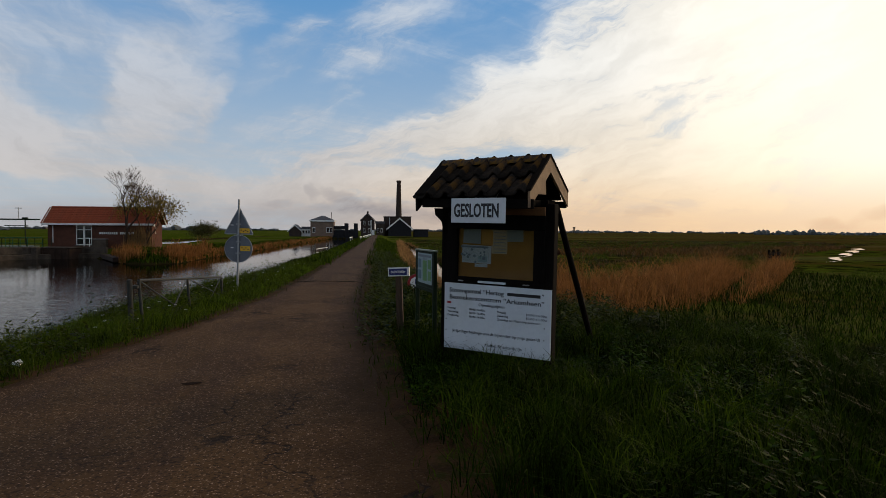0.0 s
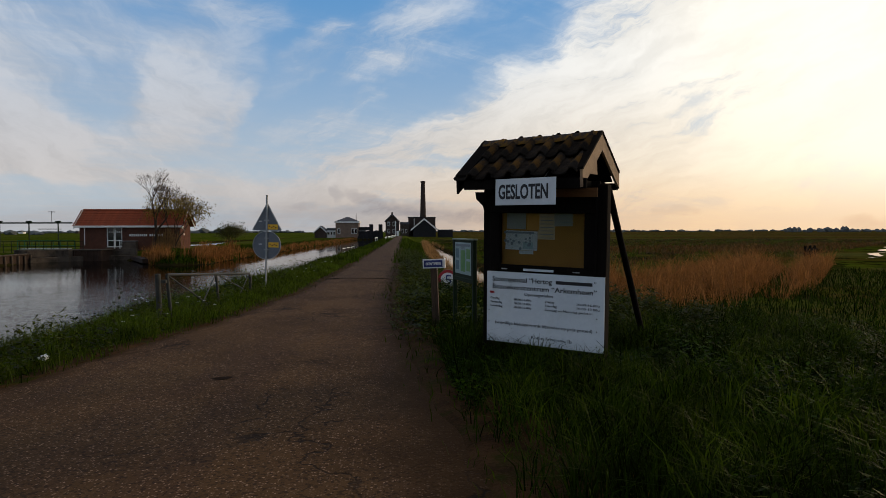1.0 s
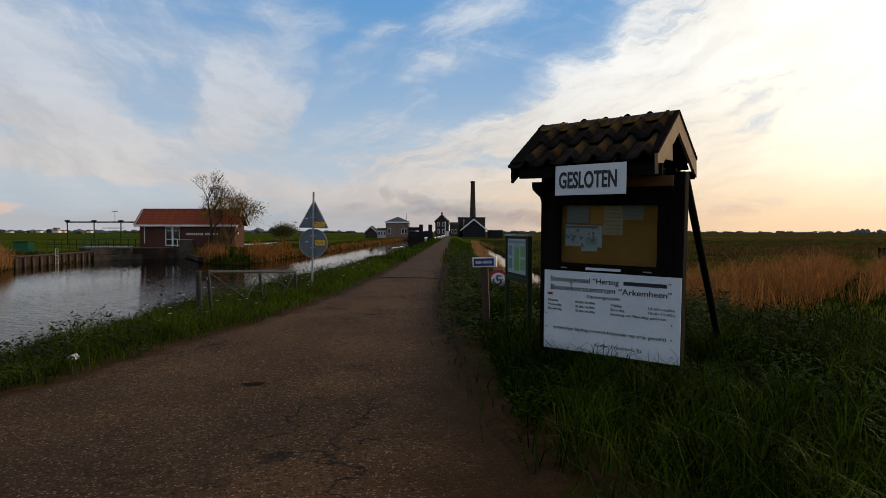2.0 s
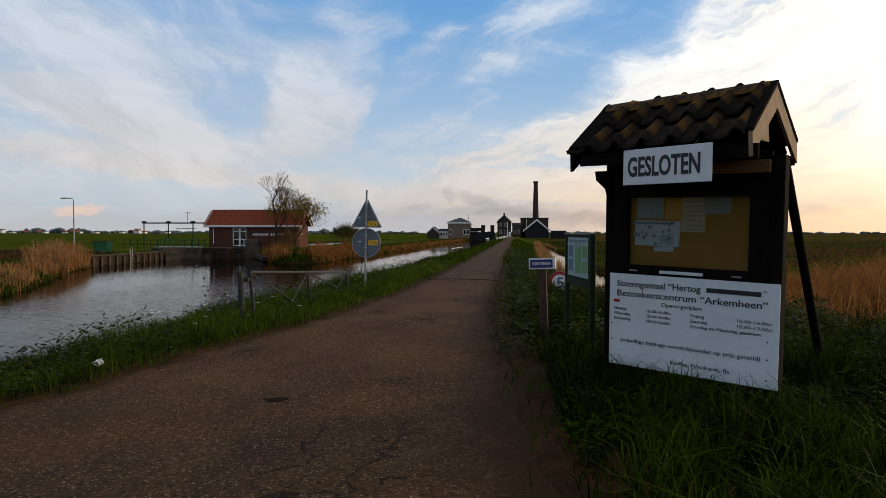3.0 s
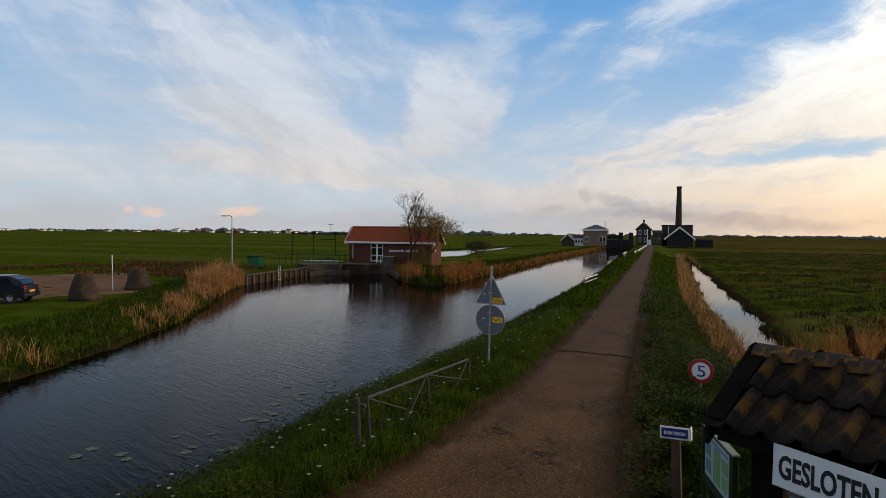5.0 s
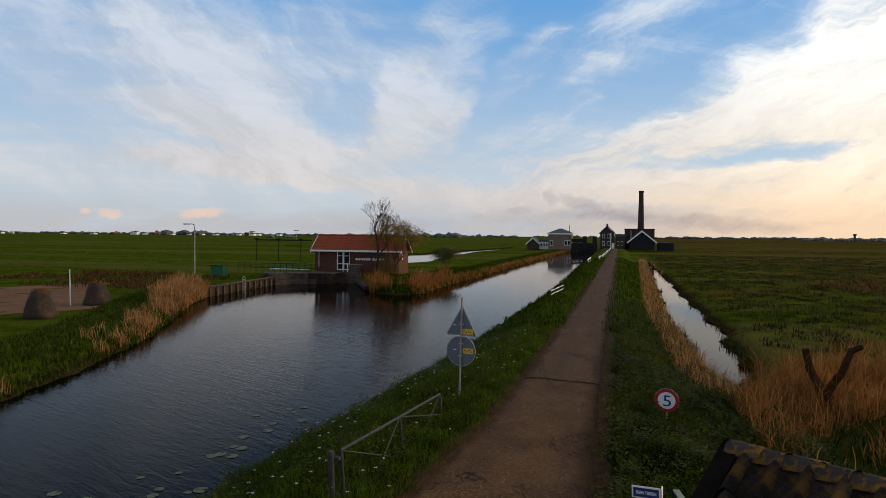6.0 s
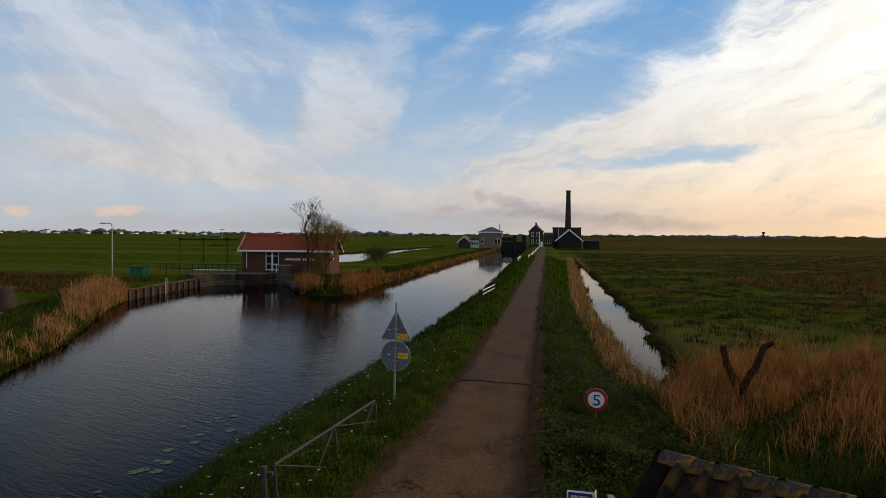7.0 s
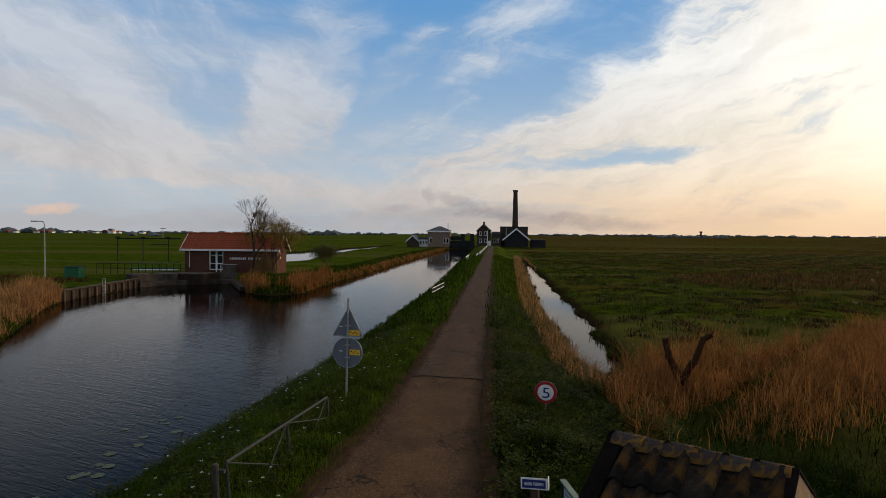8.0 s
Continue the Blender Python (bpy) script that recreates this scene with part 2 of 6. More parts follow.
GREENP = material("green_paint", (0.010, 0.021, 0.007), (0.006, 0.013, 0.005), 0.7, 6, 60, 0.1)
GREENB = material("bright_green_paint", (0.02, 0.12, 0.05), (0.015, 0.08, 0.035), 0.5, 6, 60, 0.1)
IRON = material("dull_iron", (0.026, 0.030, 0.027), (0.055, 0.05, 0.042), 0.7, 9, 70, 0.2, metal=0.2, stain=(0.06, 0.03, 0.015), amount=0.35)
GATE = material("weathered_gate_steel", (0.046, 0.050, 0.046), (0.028, 0.030, 0.027), 0.6, 9, 70, 0.15, metal=0.3, stain=(0.07, 0.045, 0.03), amount=0.4)
BRICKR = material("red_brick", (0.10, 0.040, 0.025), (0.065, 0.028, 0.019), 0.9, 2.5, 30, 0.3, stain=(0.07, 0.04, 0.03), amount=0.4)
BRICKD = material("dark_brick", (0.055, 0.038, 0.031), (0.038, 0.028, 0.024), 0.9, 1.2, 14, 0.3)
BLACKW = material("black_boarding", (0.012, 0.012, 0.014), (0.02, 0.02, 0.022), 0.8, 2, 20, 0.2)
ROOFR = material("orange_roof_tile", (0.27, 0.062, 0.028), (0.20, 0.047, 0.022), 0.85, 3, 25, 0.3, stain=(0.10, 0.05, 0.03), amount=0.5)
BRICKP = material("pale_brick", (0.20, 0.14, 0.105), (0.15, 0.105, 0.08), 0.9, 1.2, 14, 0.3)
ROOFG = material("slate_roof", (0.10, 0.10, 0.11), (0.07, 0.07, 0.08), 0.8, 2, 15, 0.2)
TRIM = plain("white_paint", (0.72, 0.71, 0.68), 0.5)
CONC = material("stained_concrete", (0.085, 0.066, 0.050), (0.040, 0.032, 0.025), 0.9, 1.5, 20, 0.4, stain=(0.03, 0.026, 0.018), amount=0.7)
OAK = material("weathered_pile", (0.13, 0.095, 0.065), (0.07, 0.05, 0.035), 0.9, 3, 30, 0.4, stretch=(1, 1, 0.2))
RUSTY = material("brown_piling", (0.045, 0.027, 0.018), (0.026, 0.016, 0.012), 0.85, 2, 30, 0.4)
OCHRE = material("ochre_shoots", (0.20, 0.115, 0.040), (0.11, 0.062, 0.024), 0.85, 5, 40)
BARK = material("tree_bark", (0.062, 0.042, 0.028), (0.038, 0.027, 0.019), 0.9, 6, 50, 0.6, stretch=(1, 1, 0.3))
CONE = material("dark_stack_cover", (0.045, 0.033, 0.025), (0.028, 0.021, 0.017), 0.9, 4, 40, 0.5, stain=(0.10, 0.055, 0.03), amount=0.5)
CARP = material("dark_blue_car_paint", (0.010, 0.011, 0.025), (0.010, 0.010, 0.020), 0.35, 3, 40, coat=0.15)
GLASSD = plain("dark_car_glass", (0.01, 0.012, 0.014), 0.08, 0, 0.6)
RUBBER = plain("tyre_rubber", (0.012, 0.012, 0.012), 0.85)
DARK = plain("dark_interior", (0.012, 0.012, 0.013), 0.7)
GRASS = leafy("grass_blades", (0.005, 0.014, 0.0008), (0.062, 0.098, 0.005), (0.014, 0.022, 0.002), 0.6, 0.015)
FIELD = leafy("meadow_blades", (0.014, 0.030, 0.0015), (0.062, 0.092, 0.005), (0.034, 0.036, 0.005))
# dark copy of the grass: shade right of the lane is in its colour
SHADEG = leafy("rank_grass", (0.0010, 0.0030, 0.0002), (0.026, 0.048, 0.0026), (0.004, 0.008, 0.0006), 0.6, 0.006, 0.30)
# bright copy of the grass, coloured as the better lit canal bank
LITG = leafy("bank_blades", (0.012, 0.030, 0.0014), (0.100, 0.145, 0.008), (0.040, 0.054, 0.003))
RUSH = leafy("dark_rush", (0.010, 0.013, 0.003), (0.034, 0.030, 0.008), (0.030, 0.016, 0.005))
# leaf green taken towards black to hold the shade round the kiosk
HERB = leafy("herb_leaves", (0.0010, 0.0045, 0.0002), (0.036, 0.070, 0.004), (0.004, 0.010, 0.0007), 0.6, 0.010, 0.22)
VERGEHERB = leafy("verge_leaves", (0.006, 0.013, 0.001), (0.085, 0.100, 0.006), (0.022, 0.024, 0.002))
STRAW = leafy("edge_straw", (0.20, 0.085, 0.018), (0.06, 0.030, 0.006), (0.07, 0.055, 0.006), 0.8)
DRY = leafy("dry_grass", (0.12, 0.065, 0.022), (0.05, 0.030, 0.010), (0.06, 0.034, 0.011), 0.8)
REED = leafy("dry_reed", (0.36, 0.165, 0.050), (0.10, 0.042, 0.012), (0.20, 0.085, 0.024), 0.8)
PALEREED = leafy("pale_dry_reed", (0.46, 0.26, 0.11), (0.14, 0.065, 0.022), (0.30, 0.15, 0.055), 0.8)
LEAF = leafy("willow_leaves", (0.27, 0.19, 0.030), (0.13, 0.095, 0.02), (0.18, 0.13, 0.025))
BUSH = leafy("bush_leaves", (0.06, 0.070, 0.018), (0.10, 0.095, 0.030), (0.07, 0.065, 0.02))
FLOWER = plain("white_petals", (0.75, 0.75, 0.70), 0.6)
HOLLOW = material("worn_hollow", (0.026, 0.016, 0.011), (0.018, 0.011, 0.008), 0.95, 6, 70, 0.4, spec=0.02)
DIRT = material("trodden_earth", (0.058, 0.030, 0.014), (0.022, 0.013, 0.006), 0.95, 3.5, 50, 0.9, spec=0.03, stain=(0.018, 0.022, 0.003), amount=0.9)
SAND = material("sandy_yard", (0.15, 0.085, 0.048), (0.10, 0.056, 0.032), 0.95, 0.6, 20, 0.3, spec=0.03)
MAPP = material("map_sheet", (0.28, 0.36, 0.37), (0.22, 0.30, 0.31), 0.5, 5, 40)
MAPBLUE = material("map_blue", (0.07, 0.13, 0.17), (0.10, 0.16, 0.19), 0.5, 6, 40)
PAD = material("lily_pad", (0.055, 0.075, 0.025), (0.09, 0.10, 0.045), 0.5, 12, 60)


def ground_material():
    """Grass land: green sward with darker rushes and brown dead patches, at several scales."""
    m = bpy.data.materials.new("grass_land")
    m.use_nodes = True
    n = Tree(m.node_tree)
    co = n.add("ShaderNodeTexCoord").outputs["Object"]
    flat = n.scaled(co, (1, 1, 0))
    a = n.noise(flat, 0.045, 6, 0.6)
    b = n.noise(flat, 0.5, 5, 0.65)
    c = n.noise(flat, 6.0, 4, 0.7)
    col = n.mix(n.step(b, 0.35, 0.65), (0.030, 0.050, 0.003), (0.062, 0.086, 0.007))
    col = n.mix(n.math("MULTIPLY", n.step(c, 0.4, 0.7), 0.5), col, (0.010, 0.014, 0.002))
    x = n.add("ShaderNodeSeparateXYZ", {0: co}).outputs[0]
    rough_land = n.step(x, 5.0, 9.0)
    tuft = n.noise(n.scaled(flat, (0.5, 1.4, 1)), 0.55, 5, 0.7)
    far_side = n.math("MULTIPLY", n.step(a, 0.44, 0.56), 0.65)
    brown = n.math("MULTIPLY", n.math("ADD", far_side, n.math("MULTIPLY", n.step(tuft, 0.50, 0.57), 0.45), clamp=True), rough_land)
    col = n.mix(n.math("MULTIPLY", brown, 0.75), col, (0.066, 0.032, 0.010))
    yy = n.add("ShaderNodeSeparateXYZ", {0: co}).outputs[1]
    stretch = n.math("MULTIPLY", n.step(n.noise(n.scaled(flat, (0.012, 0.05, 1)), 1.0, 5, 0.6), 0.40, 0.56), n.math("MULTIPLY", n.step(yy, 55.0, 110.0), n.step(x, 12.0, 40.0)))
    col = n.mix(n.math("MULTIPLY", stretch, 0.8), col, (0.080, 0.038, 0.014))
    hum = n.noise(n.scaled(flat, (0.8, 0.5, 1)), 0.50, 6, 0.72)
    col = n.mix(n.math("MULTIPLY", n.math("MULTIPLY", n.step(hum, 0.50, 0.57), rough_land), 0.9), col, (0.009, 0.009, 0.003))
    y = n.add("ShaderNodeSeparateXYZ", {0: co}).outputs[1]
    # earth by the lane, darkened to carry the shade between the blades
    soil_shade = n.math("MULTIPLY", n.math("MULTIPLY", n.step(x, -9.0, -6.0), n.step(x, 7.0, 11.0, 1.0, 0.0)), n.step(y, 18.0, 34.0, 1.0, 0.0))
    col = n.mix(n.math("MULTIPLY", soil_shade, 0.9), col, (0.008, 0.009, 0.0022))
    strips = n.noise(n.scaled(flat, (0.006, 0.05, 1)), 1.0, 3, 0.5)
    col = n.mix(n.math("MULTIPLY", n.step(strips, 0.47, 0.60), 0.55), col, (0.085, 0.080, 0.024))
    z = n.add("ShaderNodeSeparateXYZ", {0: co}).outputs[2]
    col = n.mix(n.step(z, -1.12, -0.95, 0.9, 0.0), col, (0.022, 0.016, 0.008))
    p = n.add("ShaderNodeBsdfPrincipled", {"Base Color": col, "Roughness": 1.0, "Specular IOR Level": 0.0})
    bn = n.add("ShaderNodeBump", {"Height": n.math("ADD", n.math("MULTIPLY", b, 0.6), n.math("MULTIPLY", c, 0.4)), "Strength": 1.0, "Distance": 0.3})
    n.t.links.new(bn.outputs[0], p.inputs["Normal"])
    n.t.links.new(p.outputs[0], n.add("ShaderNodeOutputMaterial").inputs[0])
    return m


def road_material():
    """Worn asphalt: fine chippings, wheel tracks of lighter wear, brown muddy edges with painted-in shade, and hair
    cracks.
    """
    m = bpy.data.materials.new("worn_asphalt")
    m.use_nodes = True
    n = Tree(m.node_tree)
    co = n.add("ShaderNodeTexCoord").outputs["Object"]
    wob = n.add("ShaderNodeVectorMath", {0: co, 1: n.scaled(n.add("ShaderNodeTexNoise", {"Vector": co, "Scale": 40.0, "Detail": 2.0}).outputs["Color"], (0.02, 0.02, 0.02))}, operation="ADD").outputs[0]
    chips = n.add("ShaderNodeTexVoronoi", {"Vector": wob, "Scale": 62.0})
    grit, tint, _ = n.add("ShaderNodeSeparateColor", {0: chips.outputs["Color"]}).outputs
    small = n.add("ShaderNodeSeparateColor", {0: n.add("ShaderNodeTexVoronoi", {"Vector": wob, "Scale": 150.0}).outputs["Color"]}).outputs[0]
    stone = n.step(chips.outputs["Distance"], 0.52, 0.30)
    big = n.noise(co, 0.7, 6, 0.6)
    blotch = n.noise(n.scaled(co, (1.0, 0.5, 1)), 1.9, 6, 0.68)
    mid = n.noise(n.scaled(co, (1.5, 0.10, 1)), 1.1, 4, 0.55)
    ahead = n.add("ShaderNodeSeparateXYZ", {0: co}).outputs[1]
    col = n.mix(n.step(big, 0.35, 0.65), (0.092, 0.051, 0.022), (0.056, 0.031, 0.0135))
    col = n.mix(n.step(ahead, 18.55, 18.85, 0.0, 0.55), col, (0.058, 0.038, 0.025))
    col = n.mix(n.math("MULTIPLY", n.step(mid, 0.46, 0.64), 0.45), col, (0.046, 0.025, 0.017))
    col = n.mix(n.math("MULTIPLY", n.step(blotch, 0.55, 0.72), 0.5), col, (0.034, 0.019, 0.013))
    col = n.mix(n.math("MULTIPLY", n.step(small, 0.15, 0.9), 0.30), col, (0.115, 0.066, 0.037))
    light = n.mix(tint, (0.36, 0.24, 0.165), (0.17, 0.115, 0.085))
    col = n.mix(n.math("MULTIPLY", n.math("MULTIPLY", n.step(grit, 0.62, 0.97), stone), 0.85), col, light)
    col = n.mix(n.math("MULTIPLY", n.step(grit, 0.30, 0.08), 0.65), col, (0.016, 0.012, 0.010))
    across = n.add("ShaderNodeSeparateXYZ", {0: n.add("ShaderNodeTexCoord").outputs["UV"]}).outputs[0]
    ragged = n.math("ADD", across, n.math("MULTIPLY", n.math("SUBTRACT", n.noise(co, 2.2, 6, 0.7), 0.5), 0.30))
    # mud on both edges; the right band also has shade in its colour
    mud_shade = n.math("ADD", n.step(ragged, 0.80, 1.0, 0.0, 0.85), n.step(ragged, 0.10, 0.0, 0.0, 0.8), clamp=True)
    col = n.mix(mud_shade, col, (0.032, 0.017, 0.007))
    warp = n.add("ShaderNodeVectorMath", {0: co, 1: n.add("ShaderNodeTexNoise", {"Vector": co, "Scale": 3.0, "Detail": 4.0}).outputs["Color"]}, operation="ADD").outputs[0]
    crack = n.add("ShaderNodeTexVoronoi", {"Vector": n.scaled(warp, (1.0, 0.45, 1)), "Scale": 0.9}, feature="DISTANCE_TO_EDGE").outputs[0]
    line = n.math("MULTIPLY", n.step(crack, 0.022, 0.004), n.step(n.noise(co, 0.35, 3, 0.5), 0.46, 0.56))
    col = n.mix(n.math("MULTIPLY", line, 0.8), col, (0.012, 0.010, 0.009))
    p = n.add("ShaderNodeBsdfPrincipled", {"Base Color": col, "Roughness": 0.82, "Specular IOR Level": 0.03})
    h = n.math("SUBTRACT", n.math("MULTIPLY", n.math("MULTIPLY", grit, stone), 0.45), line)
    bn = n.add("ShaderNodeBump", {"Height": h, "Strength": 0.5, "Distance": 0.012})
    n.t.links.new(bn.outputs[0], p.inputs["Normal"])
    n.t.links.new(p.outputs[0], n.add("ShaderNodeOutputMaterial").inputs[0])
    return m


def water_material():
    m = bpy.data.materials.new("canal_water")
    m.use_nodes = True
    n = Tree(m.node_tree)
    co = n.add("ShaderNodeTexCoord").outputs["Object"]
    calm = n.noise(n.scaled(co, (0.10, 0.05, 1)), 1.0, 3, 0.5)
    turned = n.add("ShaderNodeMapping", {"Vector": co, "Rotation": (0, 0, radians(24))}).outputs[0]
    rip = n.noise(n.scaled(turned, (0.9, 5.2, 1)), 1.2, 3, 0.5, 0.8)
    fine = n.noise(n.scaled(turned, (4, 9, 1)), 1.6, 2, 0.5)
    h = n.math("MULTIPLY", n.math("ADD", n.math("MULTIPLY", rip, 1.0), n.math("MULTIPLY", fine, 0.3)), n.step(calm, 0.3, 0.65, 0.35, 1.0))
    wx, wy, _ = n.add("ShaderNodeSeparateXYZ", {0: co}).outputs
    h = n.math("MULTIPLY", h, n.math("MULTIPLY", n.step(wy, 10.0, 62.0, 0.85, 0.08), n.step(wx, -4.0, 3.0, 1.0, 0.25)))
    bn = n.add("ShaderNodeBump", {"Height": h, "Strength": 0.8, "Distance": 0.028})
    p = n.add("ShaderNodeBsdfPrincipled", {"Base Color": (0.0012, 0.0010, 0.0008, 1), "Roughness": 0.03, "IOR": 1.09, "Specular IOR Level": 0.5})
    n.t.links.new(bn.outputs[0], p.inputs["Normal"])
    n.t.links.new(p.outputs[0], n.add("ShaderNodeOutputMaterial").inputs[0])
    return m


def glass_material():
    m = bpy.data.materials.new("clear_glass")
    m.use_nodes = True
    n = Tree(m.node_tree)
    f = n.add("ShaderNodeFresnel", {"IOR": 1.45}).outputs[0]
    a = n.add("ShaderNodeBsdfTransparent", {"Color": (0.93, 0.95, 0.94, 1)})
    g = n.add("ShaderNodeBsdfGlossy", {"Roughness": 0.03})
    n.t.links.new(n.add("ShaderNodeMixShader", {0: f, 1: a.outputs[0], 2: g.outputs[0]}).outputs[0], n.add("ShaderNodeOutputMaterial").inputs[0])
    return m


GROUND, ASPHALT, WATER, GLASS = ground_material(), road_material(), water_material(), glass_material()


# ---------------------------------------------------------------- mesh helpers
def part(name, bm, mat, parent=None, label="", smooth=False):
    """Links a bmesh as one mesh object under a thing or a part."""
    me = bpy.data.meshes.new(name)
    bmesh.ops.recalc_face_normals(bm, faces=bm.faces)
    bm.to_mesh(me)
    bm.free()
    me.materials.append(mat)
    if smooth:
        me.polygons.foreach_set("use_smooth", [True] * len(me.polygons))
    ob = new(name, me)
    ob.parent = parent
    return tagged(ob, label)


def thing(name, m, label, category, group="", kind=""):
    ob = new(name)
    ob.empty_display_size = 0.2
    ob.matrix_world = m
    return tagged(ob, label, category, group, kind)


def share(ob, m, parent):
    """Another piece on the same mesh."""
    o = new(ob.name.split(".")[0], ob.data)
    o.parent = parent
    o.matrix_basis = m
    return o


def box(bm, cx, cy, cz, sx, sy, sz, bev=0.0, m=None):
    r = bmesh.ops.create_cube(bm, size=1)
    vs = r["verts"]
    bmesh.ops.scale(bm, vec=(sx, sy, sz), verts=vs)
    bmesh.ops.translate(bm, vec=(cx, cy, cz), verts=vs)
    if bev:
        es = list({e for v in vs for e in v.link_edges})
        g = bmesh.ops.bevel(bm, geom=es, offset=bev, segments=1, affect="EDGES")
        vs = list({v for f in g["faces"] for v in f.verts} | {v for v in vs if v.is_valid})
    if m is not None:
        bmesh.ops.transform(bm, matrix=m, verts=[v for v in vs if v.is_valid])
    return bm


def boxb(*a, **k):
    return box(bmesh.new(), *a, **k)


def rod(bm, a, b, r1, r2=None, seg=10):
    """A round bar from a to b."""
    a, b = Vector(a), Vector(b)
    r2 = r1 if r2 is None else r2
    d = b - a
    m = Matrix.Translation((a + b) / 2) @ d.to_track_quat("Z", "Y").to_matrix().to_4x4()
    bmesh.ops.create_cone(bm, cap_ends=True, segments=seg, radius1=r1, radius2=r2, depth=d.length, matrix=m)
    return bm


def beam(bm, a, b, w_, t_):
    """A squared bar from a to b."""
    a, b = Vector(a), Vector(b)
    d = b - a
    m = Matrix.Translation((a + b) / 2) @ d.to_track_quat("Z", "Y").to_matrix().to_4x4()
    return box(bm, 0, 0, 0, w_, t_, d.length, min(w_, t_) * 0.08, m)


def prism(pts, y0, y1, axis="y"):
    """A closed outline of (u, z) pushed from y0 to y1."""
    bm = bmesh.new()
    put = (lambda u, z, d: (u, d, z)) if axis == "y" else (lambda u, z, d: (d, u, z))
    fa = [bm.verts.new(put(u, z, y0)) for u, z in pts]
    fb = [bm.verts.new(put(u, z, y1)) for u, z in pts]
    bm.faces.new(fa)
    bm.faces.new(fb[::-1])
    for i in range(len(pts)):
        j = (i + 1) % len(pts)
        bm.faces.new((fa[i], fb[i], fb[j], fa[j]))
    return bm


def disc(r, y0, y1, seg=40, inner=0.0):
    """A round plate or ring facing -y."""
    bm = bmesh.new()
    rings = []
    for y in (y0, y1):
        for rad in ([r, inner] if inner else [r]):
            rings.append([bm.verts.new((rad * math.cos(2 * math.pi * k / seg), y, rad * math.sin(2 * math.pi * k / seg))) for k in range(seg)])
    for k in range(seg):
        j = (k + 1) % seg
        if inner:
            a, b, c, d = rings
            bm.faces.new((a[k], a[j], b[j], b[k]))
            bm.faces.new((c[k], d[k], d[j], c[j]))
            bm.faces.new((a[k], c[k], c[j], a[j]))
            bm.faces.new((b[k], b[j], d[j], d[k]))
        else:
            a, b = rings
            bm.faces.new((a[k], b[k], b[j], a[j]))
    if not inner:
        bm.faces.new(rings[0])
        bm.faces.new(rings[1][::-1])
    return bm


def lettering(name, text, size, mat, parent, m, width=None, align="LEFT", bold=0.0, depth=0.0015, squeeze=1.0):
    """Words as thin solid letters; width: the line is drawn out to that length."""
    cu = bpy.data.curves.new(name, "FONT")
    cu.body, cu.size, cu.align_x, cu.extrude, cu.offset = text, size, align, depth, bold
    cu.resolution_u = 3
    tmp = bpy.data.objects.new(name, cu)
    me = bpy.data.meshes.new_from_object(tmp)
    bpy.data.objects.remove(tmp)
    xs = [v.co.x for v in me.vertices]
    k = width / (max(xs) - min(xs)) if width else squeeze
    me.transform(Matrix.Diagonal((k, 1, 1, 1)))
    me.materials.clear()
    me.materials.append(mat)
    ob = new(name, me)
    ob.parent = parent
    ob.matrix_basis = m @ pose(0, 0, 0, 90, 0, 0)
    return ob


def mesh_from(name, verts, faces, mat, smooth=False):
    me = bpy.data.meshes.new(name)
    me.from_pydata(verts, [], faces)
    me.materials.append(mat)
    if smooth:
        me.polygons.foreach_set("use_smooth", [True] * len(me.polygons))
    return new(name, me)


def mesh_np(name, verts, quads, mat):
    """Large meshes of four-cornered faces from arrays."""
    me = bpy.data.meshes.new(name)
    nv, nf = len(verts), len(quads)
    me.vertices.add(nv)
    me.vertices.foreach_set("co", np.ascontiguousarray(verts, np.float32).ravel())
    k = quads.shape[1]
    me.loops.add(nf * k)
    me.loops.foreach_set("vertex_index", np.ascontiguousarray(quads, np.int32).ravel())
    me.polygons.add(nf)
    me.polygons.foreach_set("loop_start", np.arange(0, nf * k, k, dtype=np.int32))
    me.update(calc_edges=True)
    me.materials.append(mat)
    return new(name, me)


# ---------------------------------------------------------------- the land
WATER_Z = -1.3
CANAL = [(-6.6, -60), (-6.55, 12.9), (-6.34, 18.4), (-6.0, 22.6), (-5.52, 32.8), (-5.24, 63.4), (-6.56, 152), (-7.04, 213), (-14.81, 213), (-15.83, 117.4), (-15.6, 75.5), (-15.81, 60.7), (-15.46, 53.9),
         (-17.39, 51.9), (-20.0, 53.1), (-23.85, 60.5), (-27.6, 64.0), (-29.64, 61.7), (-31.65, 60.4), (-32.67, 58.3), (-31.5, 54.7), (-30.8, 45.6), (-28.5, 40.5), (-20.9, 27.4), (-18.0, 20.3), (-16.4, 15.2), (-15.8, -0.5), (-15.2, -60)]
DITCH = [(4.4, 23.2), (4.2, 26.8), (3.85, 41.4), (4.2, 60), (5.8, 132), (6.2, 132), (6.2, 92.8), (6.2, 60), (6.24, 37.2), (5.3, 25.8), (4.8, 22.5)]
BACKWATER = [(-53.4, 156.6), (-50.5, 174.2), (-44.2, 271.4), (-40.3, 248.4), (-38.05, 141.4), (-31.8, 106.5), (-33.5, 99.9)]


def inside_distance(px, py, poly):
    """Distance to the outline, negative within."""
    p = np.array(poly, float)
    q = np.roll(p, -1, axis=0)
    best = np.full(px.shape, 1e9)
    ins = np.zeros(px.shape, bool)
    for (ax, ay), (bx, by) in zip(p, q):
        ex, ey = bx - ax, by - ay
        t = np.clip(((px - ax) * ex + (py - ay) * ey) / (ex * ex + ey * ey), 0, 1)
        best = np.minimum(best, np.hypot(px - ax - t * ex, py - ay - t * ey))
        if ay != by:
            ins ^= ((ay > py) != (by > py)) & (px < (bx - ax) * (py - ay) / (by - ay) + ax)
    return np.where(ins, -best, best)


